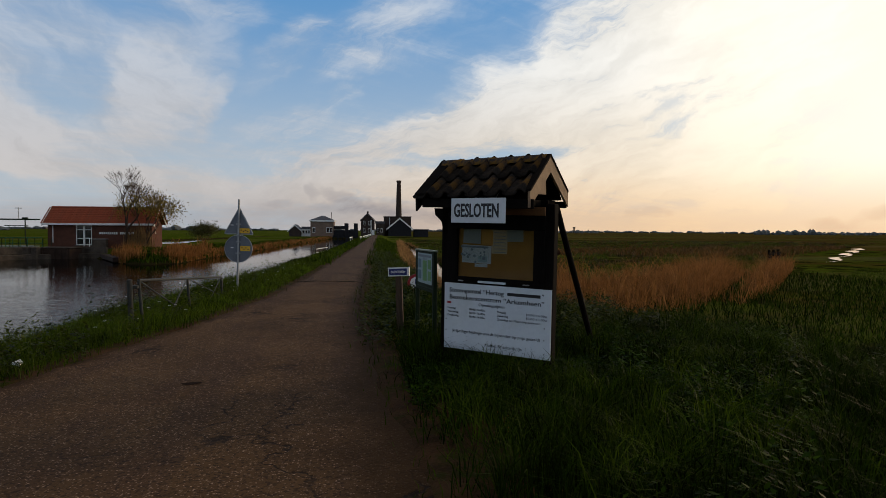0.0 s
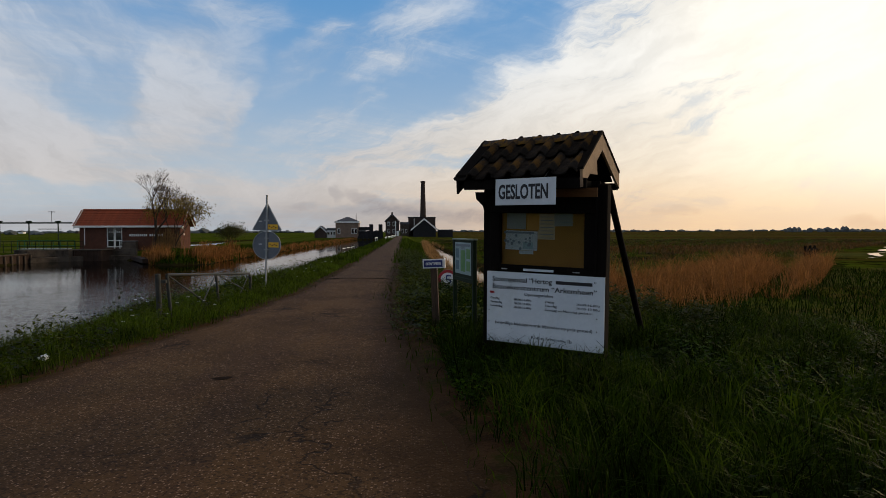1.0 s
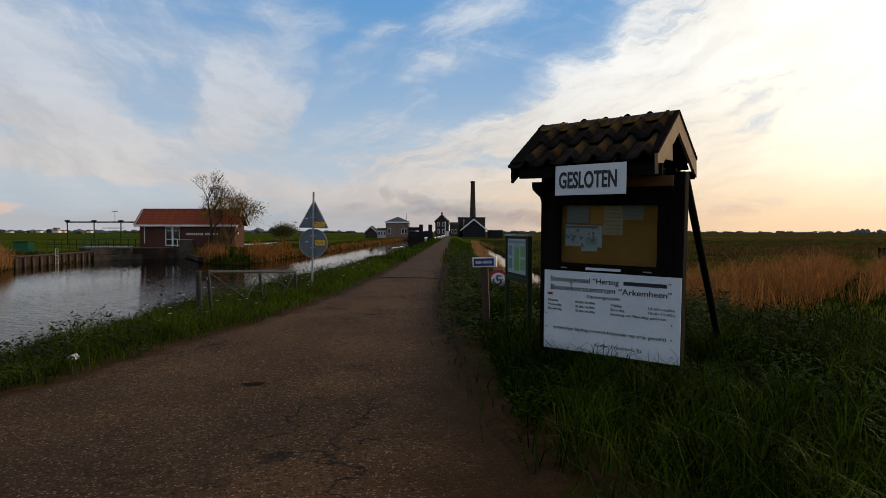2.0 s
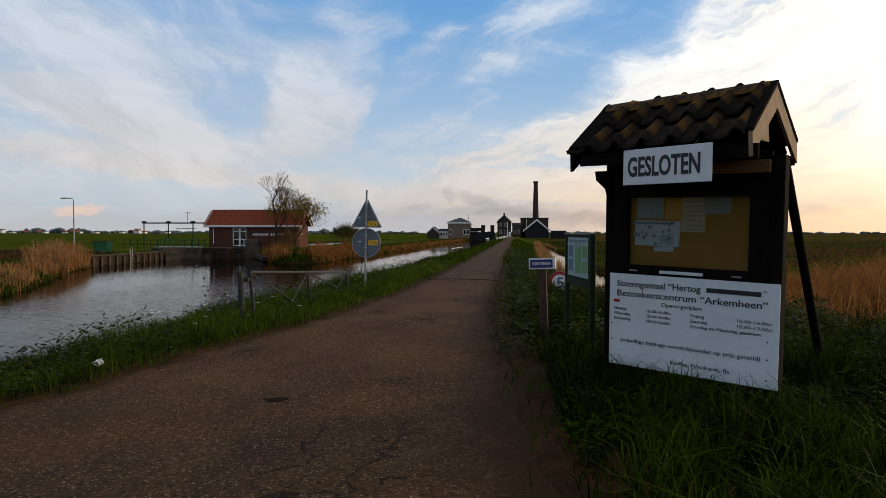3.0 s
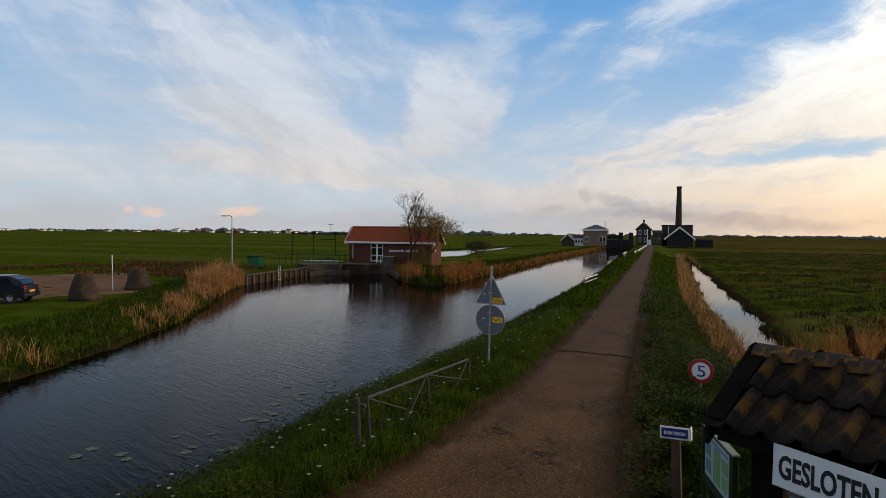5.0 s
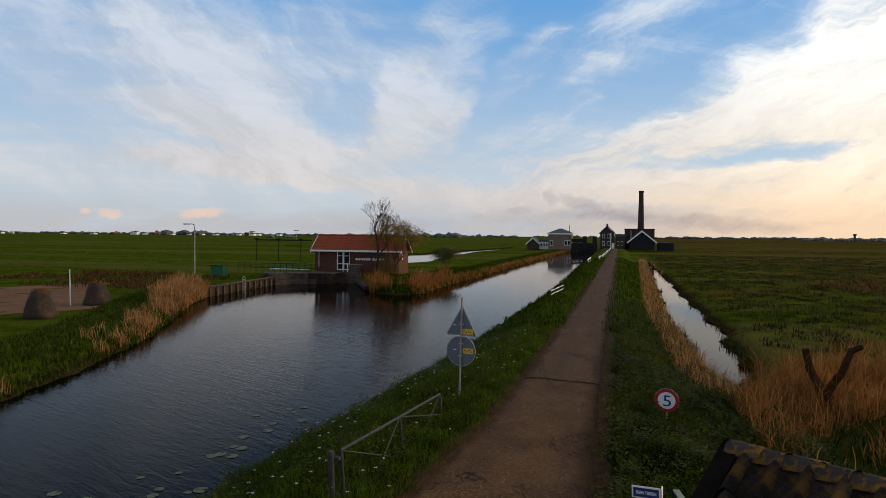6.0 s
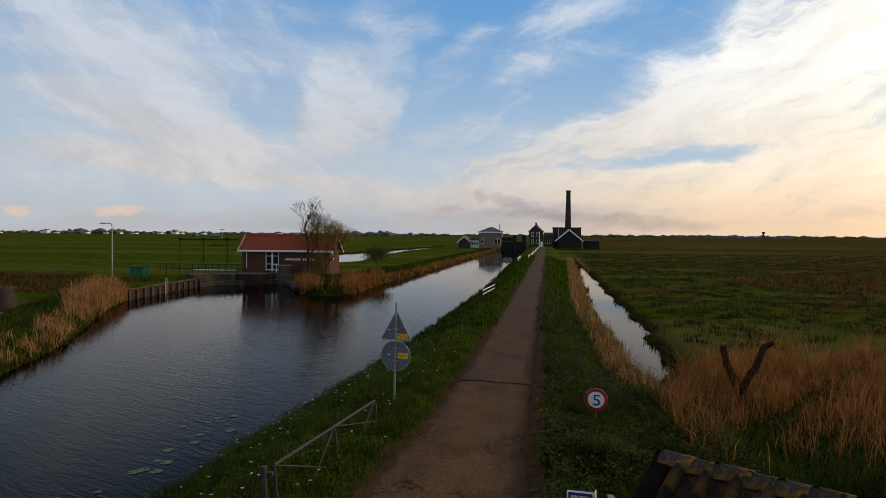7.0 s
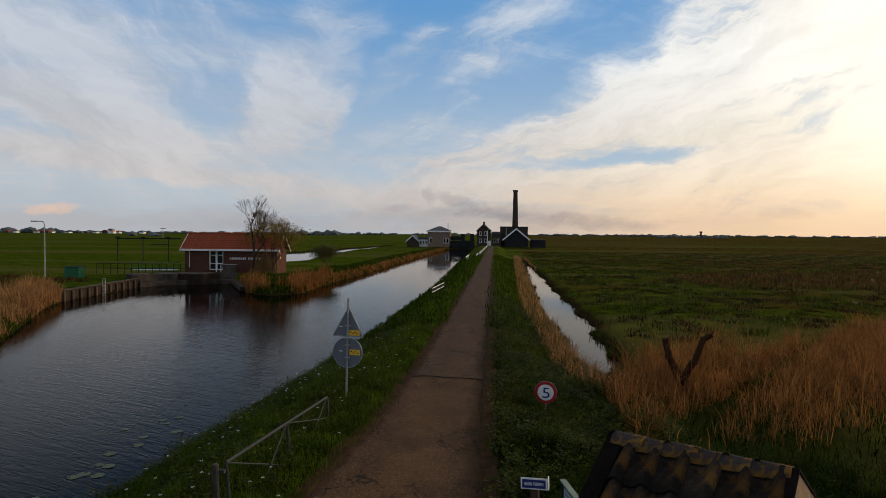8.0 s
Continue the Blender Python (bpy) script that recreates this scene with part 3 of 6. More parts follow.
def smooth01(v, lo, hi):
    t = np.clip((v - lo) / (hi - lo), 0, 1)
    return t * t * (3 - 2 * t)


def wobble(x, y, s, seed=0.0):
    return (np.sin(x * s * 1.3 + 1.7 + seed) * np.cos(y * s * 0.9 + seed * 2) + 0.6 * np.sin(x * s * 2.7 - y * s * 1.9 + seed) + 0.4 * np.cos(y * s * 4.1 + x * s * 1.1)) / 2.0


EDGE_Y = (-14, 0, 3.2, 6.2, 7.6, 8.8, 11.0, 14.35, 22.5, 45.7, 102, 213)
EDGE_L = (-8, -4.8, -3.75, -2.72, -2.47, -2.24, -1.95, -1.58, -1.37, -1.34, -1.5, -1.8)
EDGE_R = (2.6, 1.6, 1.36, 1.03, 0.93, 0.84, 0.66, 0.55, 0.50, 0.48, 0.28, -0.05)


def road_edges(y):
    """The asphalt's left and right edge."""
    l = np.interp(y, EDGE_Y, EDGE_L) + 0.03 * np.sin(y * 1.3) + 0.02 * np.sin(y * 5.3)
    r = np.interp(y, EDGE_Y, EDGE_R) + 0.025 * np.sin(y * 1.7 + 1) + 0.02 * np.sin(y * 6.1)
    return l, r


def land_height(x, y):
    x, y = np.asarray(x, float), np.asarray(y, float)
    left, right = -0.75, -0.85
    shoulder = 0.9 + 4.8 * (1 - smooth01(y, 8.0, 15))
    z = np.where(x < -3.0, left + (0 - left) * smooth01(x, -9.0, -3.5), right * smooth01(x, shoulder, shoulder + 2.6))
    z = np.where((y > 56) & (y < 82) & (x < -17) & (x > -36), -0.45, z)
    z = z + 0.035 * wobble(x, y, 0.9) * ((x < -2.3) | (x > 1.2)) + 0.05 * wobble(x, y, 0.23, 2.0) * ((x < -9) | (x > 6))
    l, r = road_edges(y)
    z = np.where((x > l - 0.35) & (x < r + 0.40), -0.03, z)
    d = inside_distance(x, y, CANAL)
    d = d + 0.25 * wobble(x, y, 1.1, 4.0)
    bank = np.where(d > 0, WATER_Z + 0.02 + 0.45 * d, WATER_Z + 0.9 * d)
    z = np.minimum(z, np.maximum(bank, -2.4))
    d = inside_distance(x, y, DITCH) + 0.50 * wobble(x, y, 0.75, 1.0) + 0.22 * wobble(x, y, 2.3, 1.0)
    z = np.minimum(z, np.maximum(np.where(d > 0, WATER_Z + 0.02 + 0.55 * d, WATER_Z + d), -1.9))
    d = inside_distance(x, y, BACKWATER)
    z = np.minimum(z, np.maximum(WATER_Z + 0.8 * d + 0.02, -1.9))
    return z


def graded(stops):
    out = []
    for (a, b, s) in stops:
        out += list(np.arange(a, b, s))
    return np.array(out + [stops[-1][1]])


gx = graded([(-5000, -1000, 500), (-1000, -200, 80), (-200, -60, 10), (-60, -36, 2), (-36, -8, 0.7), (-8, 9, 0.22), (9, 30, 0.9), (30, 100, 5), (100, 1000, 60), (1000, 5000, 500)])
gy = graded([(-900, -60, 60), (-60, -6, 3), (-6, 32, 0.28), (32, 70, 0.8), (70, 230, 3), (230, 600, 20), (600, 4900, 250)])
X, Y = np.meshgrid(gx, gy)
Z = land_height(X, Y)
nx, ny = len(gx), len(gy)
idx = np.arange(nx * ny).reshape(ny, nx)
quads = np.stack([idx[:-1, :-1], idx[:-1, 1:], idx[1:, 1:], idx[1:, :-1]], -1).reshape(-1, 4)
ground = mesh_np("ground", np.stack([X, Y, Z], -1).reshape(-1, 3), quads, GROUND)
ground.data.polygons.foreach_set("use_smooth", [True] * len(ground.data.polygons))
tagged(ground, "flat green polder land with grassy banks sloping to the water", "ground", kind="structure")

water = mesh_from("water", [(-90, -70, WATER_Z), (20, -70, WATER_Z), (20, 310, WATER_Z), (-90, 310, WATER_Z)], [(0, 1, 2, 3)], WATER)
tagged(water, "dark rippled canal and ditch water reflecting the evening sky", "water", kind="structure")


bm = bmesh.new()
ys = list(np.arange(-14, 24, 0.25)) + list(np.arange(24, 214, 2.0))
rows = []
for y in ys:
    l, r = road_edges(y)
    row = []
    for k in range(9):
        u = k / 8
        crown = 0.035 * (1 - (2 * u - 1) ** 2)
        row.append(bm.verts.new((l + (r - l) * u, y, -0.012 + crown + 0.004 * math.sin(y * 3 + k))))
    rows.append(row)
for a, b in zip(rows, rows[1:]):
    for k in range(8):
        bm.faces.new((a[k], a[k + 1], b[k + 1], b[k]))
uv = bm.loops.layers.uv.new("lane")
bm.verts.index_update()
for f in bm.faces:
    for lp in f.loops:
        lp[uv].uv = ((lp.vert.index % 9) / 8, lp.vert.co.y)
road = part("road", bm, ASPHALT, smooth=True)
tagged(road, "narrow worn brown-grey asphalt lane along the canal", "road", kind="structure")


def strip(name, inner, outer, lift, mat, label, y0, y1, step):
    """A ribbon along the lane between two offset lines."""
    bm = bmesh.new()
    prev = None
    for y in np.arange(y0, y1, step):
        xs = np.linspace(inner(y), outer(y) + 0.05 * math.sin(y * 2.3) + 0.03 * math.sin(y * 7.1), 10)
        hs = land_height(xs, np.full(10, y))
        row = [bm.verts.new((x, y, -0.02 if k == 0 else float(hs[k]) + (lift if k < 9 else -0.03))) for k, x in enumerate(xs)]
        if prev:
            for k in range(9):
                bm.faces.new((prev[k], prev[k + 1], row[k + 1], row[k]))
        prev = row
    return tagged(part(name, bm, mat, smooth=True), label, "earth", kind="structure")


strip("earth_edge_left", lambda y: road_edges(y)[0] + 0.03, lambda y: road_edges(y)[0] - 0.30, 0.03, DIRT, "bare brown earth along the lane's canal side", -13, 60, 0.15)
strip("earth_edge_right", lambda y: road_edges(y)[1] - 0.04, lambda y: road_edges(y)[1] + 0.30 + 0.45 * max(0, 1 - abs(y - 4.5) / 4), 0.045, DIRT, "trodden brown earth between lane and kiosk", -13, 60, 0.15)
bm = bmesh.new()
bmesh.ops.create_grid(bm, x_segments=24, y_segments=24, size=0.5)
for v in bm.verts:
    v0, v1 = v.co.x + 0.5, v.co.y + 0.5
    near, far = Vector((-33.5, 17.4)).lerp(Vector((-29.9, 33.3)), v1), Vector((-58.0, 29.5)).lerp(Vector((-43.2, 48.2)), v1)
    x, y = near.lerp(far, v0)
    x, y = x + 0.6 * math.sin(y * 0.8), y + 0.6 * math.sin(x * 0.7)
    v.co = Vector((x, y, float(land_height(x, y)) + 0.012))
tagged(part("sand_yard", bm, SAND, smooth=True), "bare sandy parking place across the water", "ground", kind="structure")
bm = bmesh.new()
for k in range(26):
    u = k / 25
    x = -1.38 + 1.85 * u
    box(bm, x, 18.68 + 0.05 * math.sin(9 * u) - 0.25 * u, 0.012 + 0.03 * (1 - (2 * u - 1) ** 2), 0.075, 0.05 + 0.02 * math.sin(17 * u), 0.012)
tagged(part("road_joint", bm, TILE), "cracked cross joint in the asphalt", "road joint", kind="structure")

for px, py, r in ((-0.82, 6.0, 0.06),):
    bm = bmesh.new()
    ring = [bm.verts.new((px + r * (1 + 0.3 * math.sin(3 * a + px)) * math.cos(a) * 1.5, py + r * (1 + 0.3 * math.sin(2 * a)) * math.sin(a), 0.002)) for a in [6.2832 * k / 14 for k in range(14)]]
    mid = bm.verts.new((px, py, -0.004))
    for k in range(14):
        bm.faces.new((ring[k], ring[(k + 1) % 14], mid))
    for v in bm.verts:
        l, rr = road_edges(v.co.y)
        u = (v.co.x - l) / (rr - l)
        v.co.z += -0.012 + 0.035 * (1 - (2 * u - 1) ** 2) + 0.004
    tagged(part("pothole", bm, HOLLOW, smooth=True), "small dark worn hollow in the asphalt", "pothole", kind="structure")


# ---------------------------------------------------------------- notice kiosk beside the lane
KIOSK = pose(2.24, 6.37, -0.19, 1.8, 1.4, -34.3)


def info_kiosk():
    """Tarred timber notice stand with a small tiled roof, a glazed cork board and a white panel of opening hours."""
    k = thing("notice_kiosk", KIOSK, "leaning tarred timber notice kiosk with a mossy tiled roof", "notice board")
    k.scale = (1.016, 1.03, 1.041)
    for x in (-0.60, 0.60):
        part("post", boxb(x, 0.09, 0.93, 0.10, 0.12, 2.06, 0.008), TAR, k)
    part("back_board", boxb(0, 0.125, 1.22, 1.10, 0.03, 1.55, 0.004), TAR, k)
    # bracket under the eave on the far side
    part("bracket", prism([(-0.62, 1.62), (-0.55, 1.62), (-0.55, 1.90), (-0.75, 1.90), (-0.74, 1.83), (-0.66, 1.76)], 0.03, 0.13), TAR, k)
    case = part("display_case", boxb(0, 0.03, 1.775, 1.12, 0.06, 0.17, 0.006), TAR, k)
    for c in ((0, 0.03, 1.135, 1.12, 0.06, 0.085), (-0.505, 0.03, 1.42, 0.11, 0.06, 0.54), (0.50, 0.03, 1.42, 0.12, 0.06, 0.54)):
        part("frame_bar", boxb(*c, bev=0.006), TAR, case)
    part("cork_sheet", boxb(-0.005, 0.085, 1.42, 0.92, 0.02, 0.56), CORK, case, "orange-brown cork sheet")
    pane = part("glass_pane", boxb(-0.005, 0.045, 1.42, 0.90, 0.004, 0.545), GLASS, case)
    pane.visible_shadow = False
    for x, ln in ((-0.02, 0.32), (-0.39, 0.06), (0.37, 0.07)):
        part("handle_bar" if ln > 0.2 else "hinge", boxb(x, -0.008, 1.137, ln, 0.018, 0.022 if ln > 0.2 else 0.010, 0.003), WHITE if ln > 0.2 else STEEL, case, "white handle strip" if ln > 0.2 else "")
    # papers pinned to the cork; the upper left grey one paints sky glare on the glass
    sheets = (("map_sheet", -0.265, 1.415, 0.35, 0.19, PAPER), ("faded_sheet", -0.335, 1.605, 0.21, 0.16, HAZYP), ("poster", -0.135, 1.60, 0.13, 0.155, PAPERB), ("letter", 0.035, 1.56, 0.18, 0.25, PAPERC), ("card", 0.24, 1.625, 0.19, 0.125, HAZYP), ("slip", -0.17, 1.305, 0.15, 0.035, PAPER))
    for name, x, z, sx, sz, mt in sheets:
        s = part(name, boxb(x, 0.071 - 0.003 * (name in ("poster", "slip")), z, sx, 0.002, sz, m=pose(0, 0, 0, 0, random.uniform(-1.5, 1.5), 0)), mt, case, "faded printed sheet or grey glare patch behind the glass")
        if name == "map_sheet":
            for i in range(16):
                a, b = x + random.uniform(-0.15, 0.15), z + random.uniform(-0.08, 0.08)
                bm = disc(random.uniform(0.008, 0.018), -0.001, 0.0, 8)
                bmesh.ops.translate(bm, vec=(a, 0.0685, b), verts=bm.verts)
                part("printed_spot", bm, PRINT, s)
            part("printed_band", boxb(x, 0.0690, z + 0.082, 0.33, 0.001, 0.020), PRINT, s)
            part("photo", boxb(x + 0.10, 0.0690, z - 0.045, 0.11, 0.001, 0.065), MAPP, s)
        if name in ("letter", "card"):
            for i in range(7 if name == "letter" else 3):
                part("printed_line", boxb(x, 0.0690, z + sz * 0.38 - i * 0.034, sx * 0.75, 0.001, 0.006), PRINT, s)
    # white panel with the opening hours
    p = part("opening_hours_panel", boxb(0.045, -0.03, 0.757, 1.23, 0.012, 0.705, 0.002), WHITE, k, "white plastic panel with black opening hours")
    f = -0.0375

    def line(txt, x, z, size, width, bold=0.0):
        lettering("lettering", txt, size, INK, p, pose(x + 0.045, f, 1.11 - (1.075 - z) * 1.07), width, bold=bold)

    line("Stoomgemaal \u201cHertog", -0.555, 0.985, 0.068, 0.645, 0.0006)
    part("name_bar", boxb(0.36, f, 1.034, 0.365, 0.002, 0.032), INK, p)
    line("\u201d", 0.51, 0.985, 0.068, 0.022)
    line("Bezoekerscentrum \u201cArkemheen\u201d", -0.555, 0.915, 0.068, 1.09, 0.0006)
    line("Openingstijden", -0.20, 0.865, 0.042, 0.30)
    for i, d in enumerate(("Dinsdag", "Woensdag", "Donderdag")):
        z = 0.815 - i * 0.036
        line(d, -0.575, z, 0.031, (0.10, 0.135, 0.135)[i])
        line("10.00-16.00u", -0.315, z, 0.031, 0.185)
    for i, d in enumerate(("Vrijdag", "Zaterdag")):
        z = 0.815 - i * 0.036
        line(d, 0.02, z, 0.031, (0.10, 0.125)[i])
        line(("10.00-16.00u", "10.00-13.00u")[i], 0.34, z, 0.031, 0.22)
    line("Zondag en Maandag gesloten", 0.02, 0.743, 0.031, 0.48)
    line("(vrijwillige bijdrage wordt bijzonder op prijs gesteld)", -0.52, 0.585, 0.044, 1.02)
    line("Koffie, Frisdrank, IJs", -0.12, 0.475, 0.042, 0.42)
    part("red_label", boxb(-0.51, f, 0.90, 0.05, 0.002, 0.022), RED, p, "small red label")
    for x in (-0.545, 0.59):
        for z in (0.46, 0.60, 0.72):
            bm = disc(0.006, f - 0.002, f + 0.002, 8)
            bmesh.ops.translate(bm, vec=(x, 0, z), verts=bm.verts)
            part("screw", bm, IRON, p)
    # roof
    roof = []
    ridge, front, back = (0.11, 2.36), (-0.46, 2.00), (0.63, 2.03)
    for a, b in ((ridge, front), (ridge, back)):
        bm = bmesh.new()
        d = Vector((0, b[0] - a[0], b[1] - a[1]))
        n = Vector((0, -d.z, d.y)).normalized() * (1 if d.y > 0 else -1)
        mid = Vector((0, (a[0] + b[0]) / 2, (a[1] + b[1]) / 2)) - n * 0.03
        ang = math.degrees(math.atan2(d.z, d.y))
        roof.append(part("roof_board", box(bm, 0, 0, 0, 1.20, d.length, 0.02, 0.003, Matrix.Translation(mid) @ pose(0, 0, 0, ang, 0, 0)), TAR, k))
    for x, mt in ((-0.595, TAR), (0.645, RAW)):
        for a, b in (((0.11, 2.43), (-0.48, 2.065)), ((0.11, 2.43), (0.66, 2.08))):
            w_ = 0.15
            roof.append(part("bargeboard", prism([a, b, (b[0], b[1] - w_), (a[0], a[1] - w_ * 1.05)], x - 0.012, x + 0.012, "x"), mt, k, "pale weathered bargeboard" if mt is RAW else "tarred bargeboard"))
            xa, xb = (x - 0.02, x + 0.11) if mt is TAR else (x - 0.07, x + 0.02)
            roof.append(part("wind_board", prism([(a[0], a[1] + 0.025), (b[0], b[1] + 0.025), (b[0], b[1] + 0.002), (a[0], a[1] + 0.002)], xa, xb, "x"), TAR, k, "dark board along the roof's edge"))
    roof.append(part("gable_board", prism([(-0.28, 2.05), (0.12, 2.05), (0.11, 2.27)], 0.585, 0.60, "x"), RAW, k))
    part("fascia", boxb(0, -0.455, 1.955, 1.22, 0.025, 0.09, 0.003), TAR, k)
    part("rear_fascia", boxb(0, 0.64, 1.955, 1.14, 0.025, 0.07, 0.003), TAR, k)
    for x in (-0.55, 0.55):
        part("roof_arm", boxb(x * 0.8, 0.10, 1.965, 0.06, 0.92, 0.06, 0.006), TAR, k)
    part("top_plank", boxb(0.30, -0.05, 1.885, 0.56, 0.022, 0.085, 0.003), PLANK, k, "unpainted plank under the roof")
    for x, sgn in ((0.60, 1), (-0.60, -1)):
        part("prop", rod(bmesh.new(), (x, 0.22, 1.93), (x, 1.97, -0.02), 0.032, 0.036), TAR, k, "round raking prop")
    # pantiles: an S-shaped sheet, two courses of six on each slope
    def pantile(length, width):
        bm = bmesh.new()
        prof = []
        for i in range(13):
            u = i / 12
            z = -0.020 * math.sin(math.pi * u / 0.6) if u < 0.6 else 0.048 * math.sin(math.pi * (u - 0.6) / 0.4)
            prof.append((u * width * 1.16 - width * 0.58, z + 0.012))
        for th in (0.0, -0.022):
            for y, lift in ((0, 0.045), (length, 0.0)):
                for x, z in prof:
                    bm.verts.new((x, y, z + lift + th))
        bm.verts.ensure_lookup_table()
        v = bm.verts
        n = len(prof)
        for i in range(n - 1):
            bm.faces.new((v[i], v[i + 1], v[n + i + 1], v[n + i]))
            bm.faces.new((v[2 * n + i], v[3 * n + i], v[3 * n + i + 1], v[2 * n + i + 1]))
            bm.faces.new((v[i], v[2 * n + i], v[2 * n + i + 1], v[i + 1]))
        bm.faces.new((v[0], v[n], v[3 * n], v[2 * n]))
        return bm

    first = None
    for a, b, s in ((ridge, front, -1), (ridge, back, 1)):
        d = Vector((0, a[0] - b[0], a[1] - b[1]))
        ln = d.length
        ang = math.degrees(math.atan2(d.z, abs(d.y)))
        courses = 2
        for r in range(courses):
            for c in range(6):
                x = -0.50 + c * 0.2
                t = r / courses
                pos = Vector((x, b[0], b[1])) + d * t + Vector((0, 0, 0.012 + random.uniform(0, 0.006)))
                m = Matrix.Translation(pos) @ pose(0, 0, 0, 0, 0, 0 if s < 0 else 180) @ pose(0, -0.03, 0, ang + random.uniform(-1, 1), 0, random.uniform(-1.5, 1.5))
                if first is None:
                    first = part("roof_tile", pantile(ln / courses + 0.06, 0.2), TILE, k, smooth=True)
                    first.matrix_basis = m
                    roof.append(first)
                else:
                    roof.append(share(first, m, k))
    cap = None
    for i in range(6):
        bm = bmesh.new()
        seg = 10
        for x, r in ((0.0, 0.082), (0.235, 0.070)):
            for th in (0, 0.014):
                for j in range(seg + 1):
                    a = math.pi * (0.02 + 0.96 * j / seg)
                    bm.verts.new((x, (r - th) * math.cos(a) * 1.15, (r - th) * math.sin(a)))
        bm.verts.ensure_lookup_table()
        v, n = bm.verts, seg + 1
        for j in range(seg):
            bm.faces.new((v[j], v[j + 1], v[2 * n + j + 1], v[2 * n + j]))
            bm.faces.new((v[n + j], v[3 * n + j], v[3 * n + j + 1], v[n + j + 1]))
            bm.faces.new((v[j], v[n + j], v[n + j + 1], v[j + 1]))
            bm.faces.new((v[2 * n + j], v[2 * n + j + 1], v[3 * n + j + 1], v[3 * n + j]))
        m = pose(-0.57 + i * 0.192, 0.11, 2.375 + random.uniform(-0.004, 0.006), 0, -3, random.uniform(-2, 2))
        if cap is None:
            cap = part("ridge_tile", bm, RIDGE, k, "ridge tile with orange lichen", smooth=True)
            cap.matrix_basis = m
            roof.append(cap)
        else:
            bm.free()
            roof.append(share(cap, m, k))
    # the roof has sagged to one side
    for ob in roof:
        ob.matrix_basis = pose(0, 0, -0.018, 0, -2.2, 0) @ ob.matrix_basis
    return k


info_kiosk()


def closed_sign():
    s = thing("closed_sign", pose(1.984, 5.80, 1.754, 0, 0.9, -43.0), "white GESLOTEN sign hanging from the kiosk's eave", "sign")
    part("plate", boxb(0, 0, 0, 0.652, 0.006, 0.247, 0.002), WHITE, s)
    lettering("lettering", "GESLOTEN", 0.185, INK, s, pose(-0.290, -0.005, -0.062), 0.535, bold=0.005)
    for x in (-0.13, 0.2):
        part("hook", rod(bmesh.new(), (x, 0, 0.115), (x, 0.10, 0.20), 0.004, seg=6), IRON, s)
    return s


closed_sign()


def name_post():
    """Short wooden post with an enamel notice."""
    s = thing("notice_post", pose(1.34, 9.33, -0.10, 0, -2.0, -10), "weathered square wooden post with a blue enamel private-ground plate", "sign post")
    part("post", prism([(-0.05, 0), (0.05, 0), (0.046, 1.0), (0.025, 1.05), (-0.025, 1.05), (-0.046, 1.0)], -0.05, 0.05), POST, s)
    p = part("plate", boxb(0, -0.07, 1.02, 0.31, 0.012, 0.135, 0.002), TRIM, s, "white-edged blue plate")
    part("blue_field", boxb(0, -0.0785, 1.02, 0.275, 0.004, 0.10), BLUE, p)
    lettering("lettering", "EIGEN TERREIN", 0.05, TRIM, p, pose(-0.11, -0.082, 1.003), 0.22, bold=0.001)
    part("side_plate", boxb(0.165, -0.03, 1.02, 0.012, 0.09, 0.14, 0.002), TRIM, s)
    return s


name_post()


def speed_sign():
    s = thing("speed_sign", pose(2.02, 16.93, -0.79, 0, 0, -8), "round red-ringed speed sign with numeral five on a post", "road sign")
    part("post", rod(bmesh.new(), (0, 0.03, -0.1), (0, 0.03, 1.15), 0.024), STEEL, s)
    c = Matrix.Translation((0, 0, 0.89))
    for name, bm, mt in (("red_ring", disc(0.265, -0.008, 0.004, 40, 0.19), RED), ("white_face", disc(0.195, -0.006, 0.004), TRIM), ("rim", disc(0.268, 0.004, 0.016, 40), STEEL)):
        bm.transform(c)
        part(name, bm, mt, s)
    lettering("numeral", "5", 0.36, BLUE, s, pose(-0.095, -0.018, 0.765), 0.17)
    return s


speed_sign()


def map_board():
    """Green-framed map board on two posts, turned to the lane."""
    s = thing("map_board", pose(1.63, 8.0, -0.13, 0, 0, -79), "dark green map board with a pale printed sheet on two posts", "information board")
    L = 0.87
    for x in (-L / 2, L / 2):
        part("post", boxb(x, 0, 0.70, 0.055, 0.05, 1.42, 0.005), GREENP, s)
    part("panel", boxb(0, 0, 1.17, L - 0.06, 0.03, 0.50), GREENP, s)
    sh = part("printed_sheet", boxb(0.0, -0.019, 1.18, L - 0.16, 0.004, 0.40), MAPP, s, "pale blue and green printed sheet")
    leafgreen = material("map_green", (0.10, 0.22, 0.08), (0.16, 0.28, 0.12), 0.6)
    part("green_area", boxb(0.02, -0.023, 1.15, 0.20, 0.003, 0.27), leafgreen, sh)
    for x in (-0.24, 0.25):
        for z in (1.24, 1.09):
            part("photo", boxb(x, -0.023, z, 0.15, 0.003, 0.12), leafgreen if x > 0 else MAPBLUE, sh)
    part("title_band", boxb(0.0, -0.023, 1.345, L - 0.24, 0.003, 0.03), PRINT, sh)
    for i in range(5):
        part("printed_line", boxb(0.02, -0.023, 1.325 - i * 0.008, 0.20 - 0.02 * (i % 2), 0.003, 0.004), PRINT, sh)
    part("top_cap", boxb(0, 0.0, 1.42, L + 0.07, 0.065, 0.02, 0.004), material("pale_green_paint", (0.22, 0.26, 0.20), None, 0.6), s, "pale weathered top rail")
    part("bottom_rail", boxb(0, 0, 0.91, L, 0.05, 0.05, 0.004), GREENP, s)
    return s


map_board()


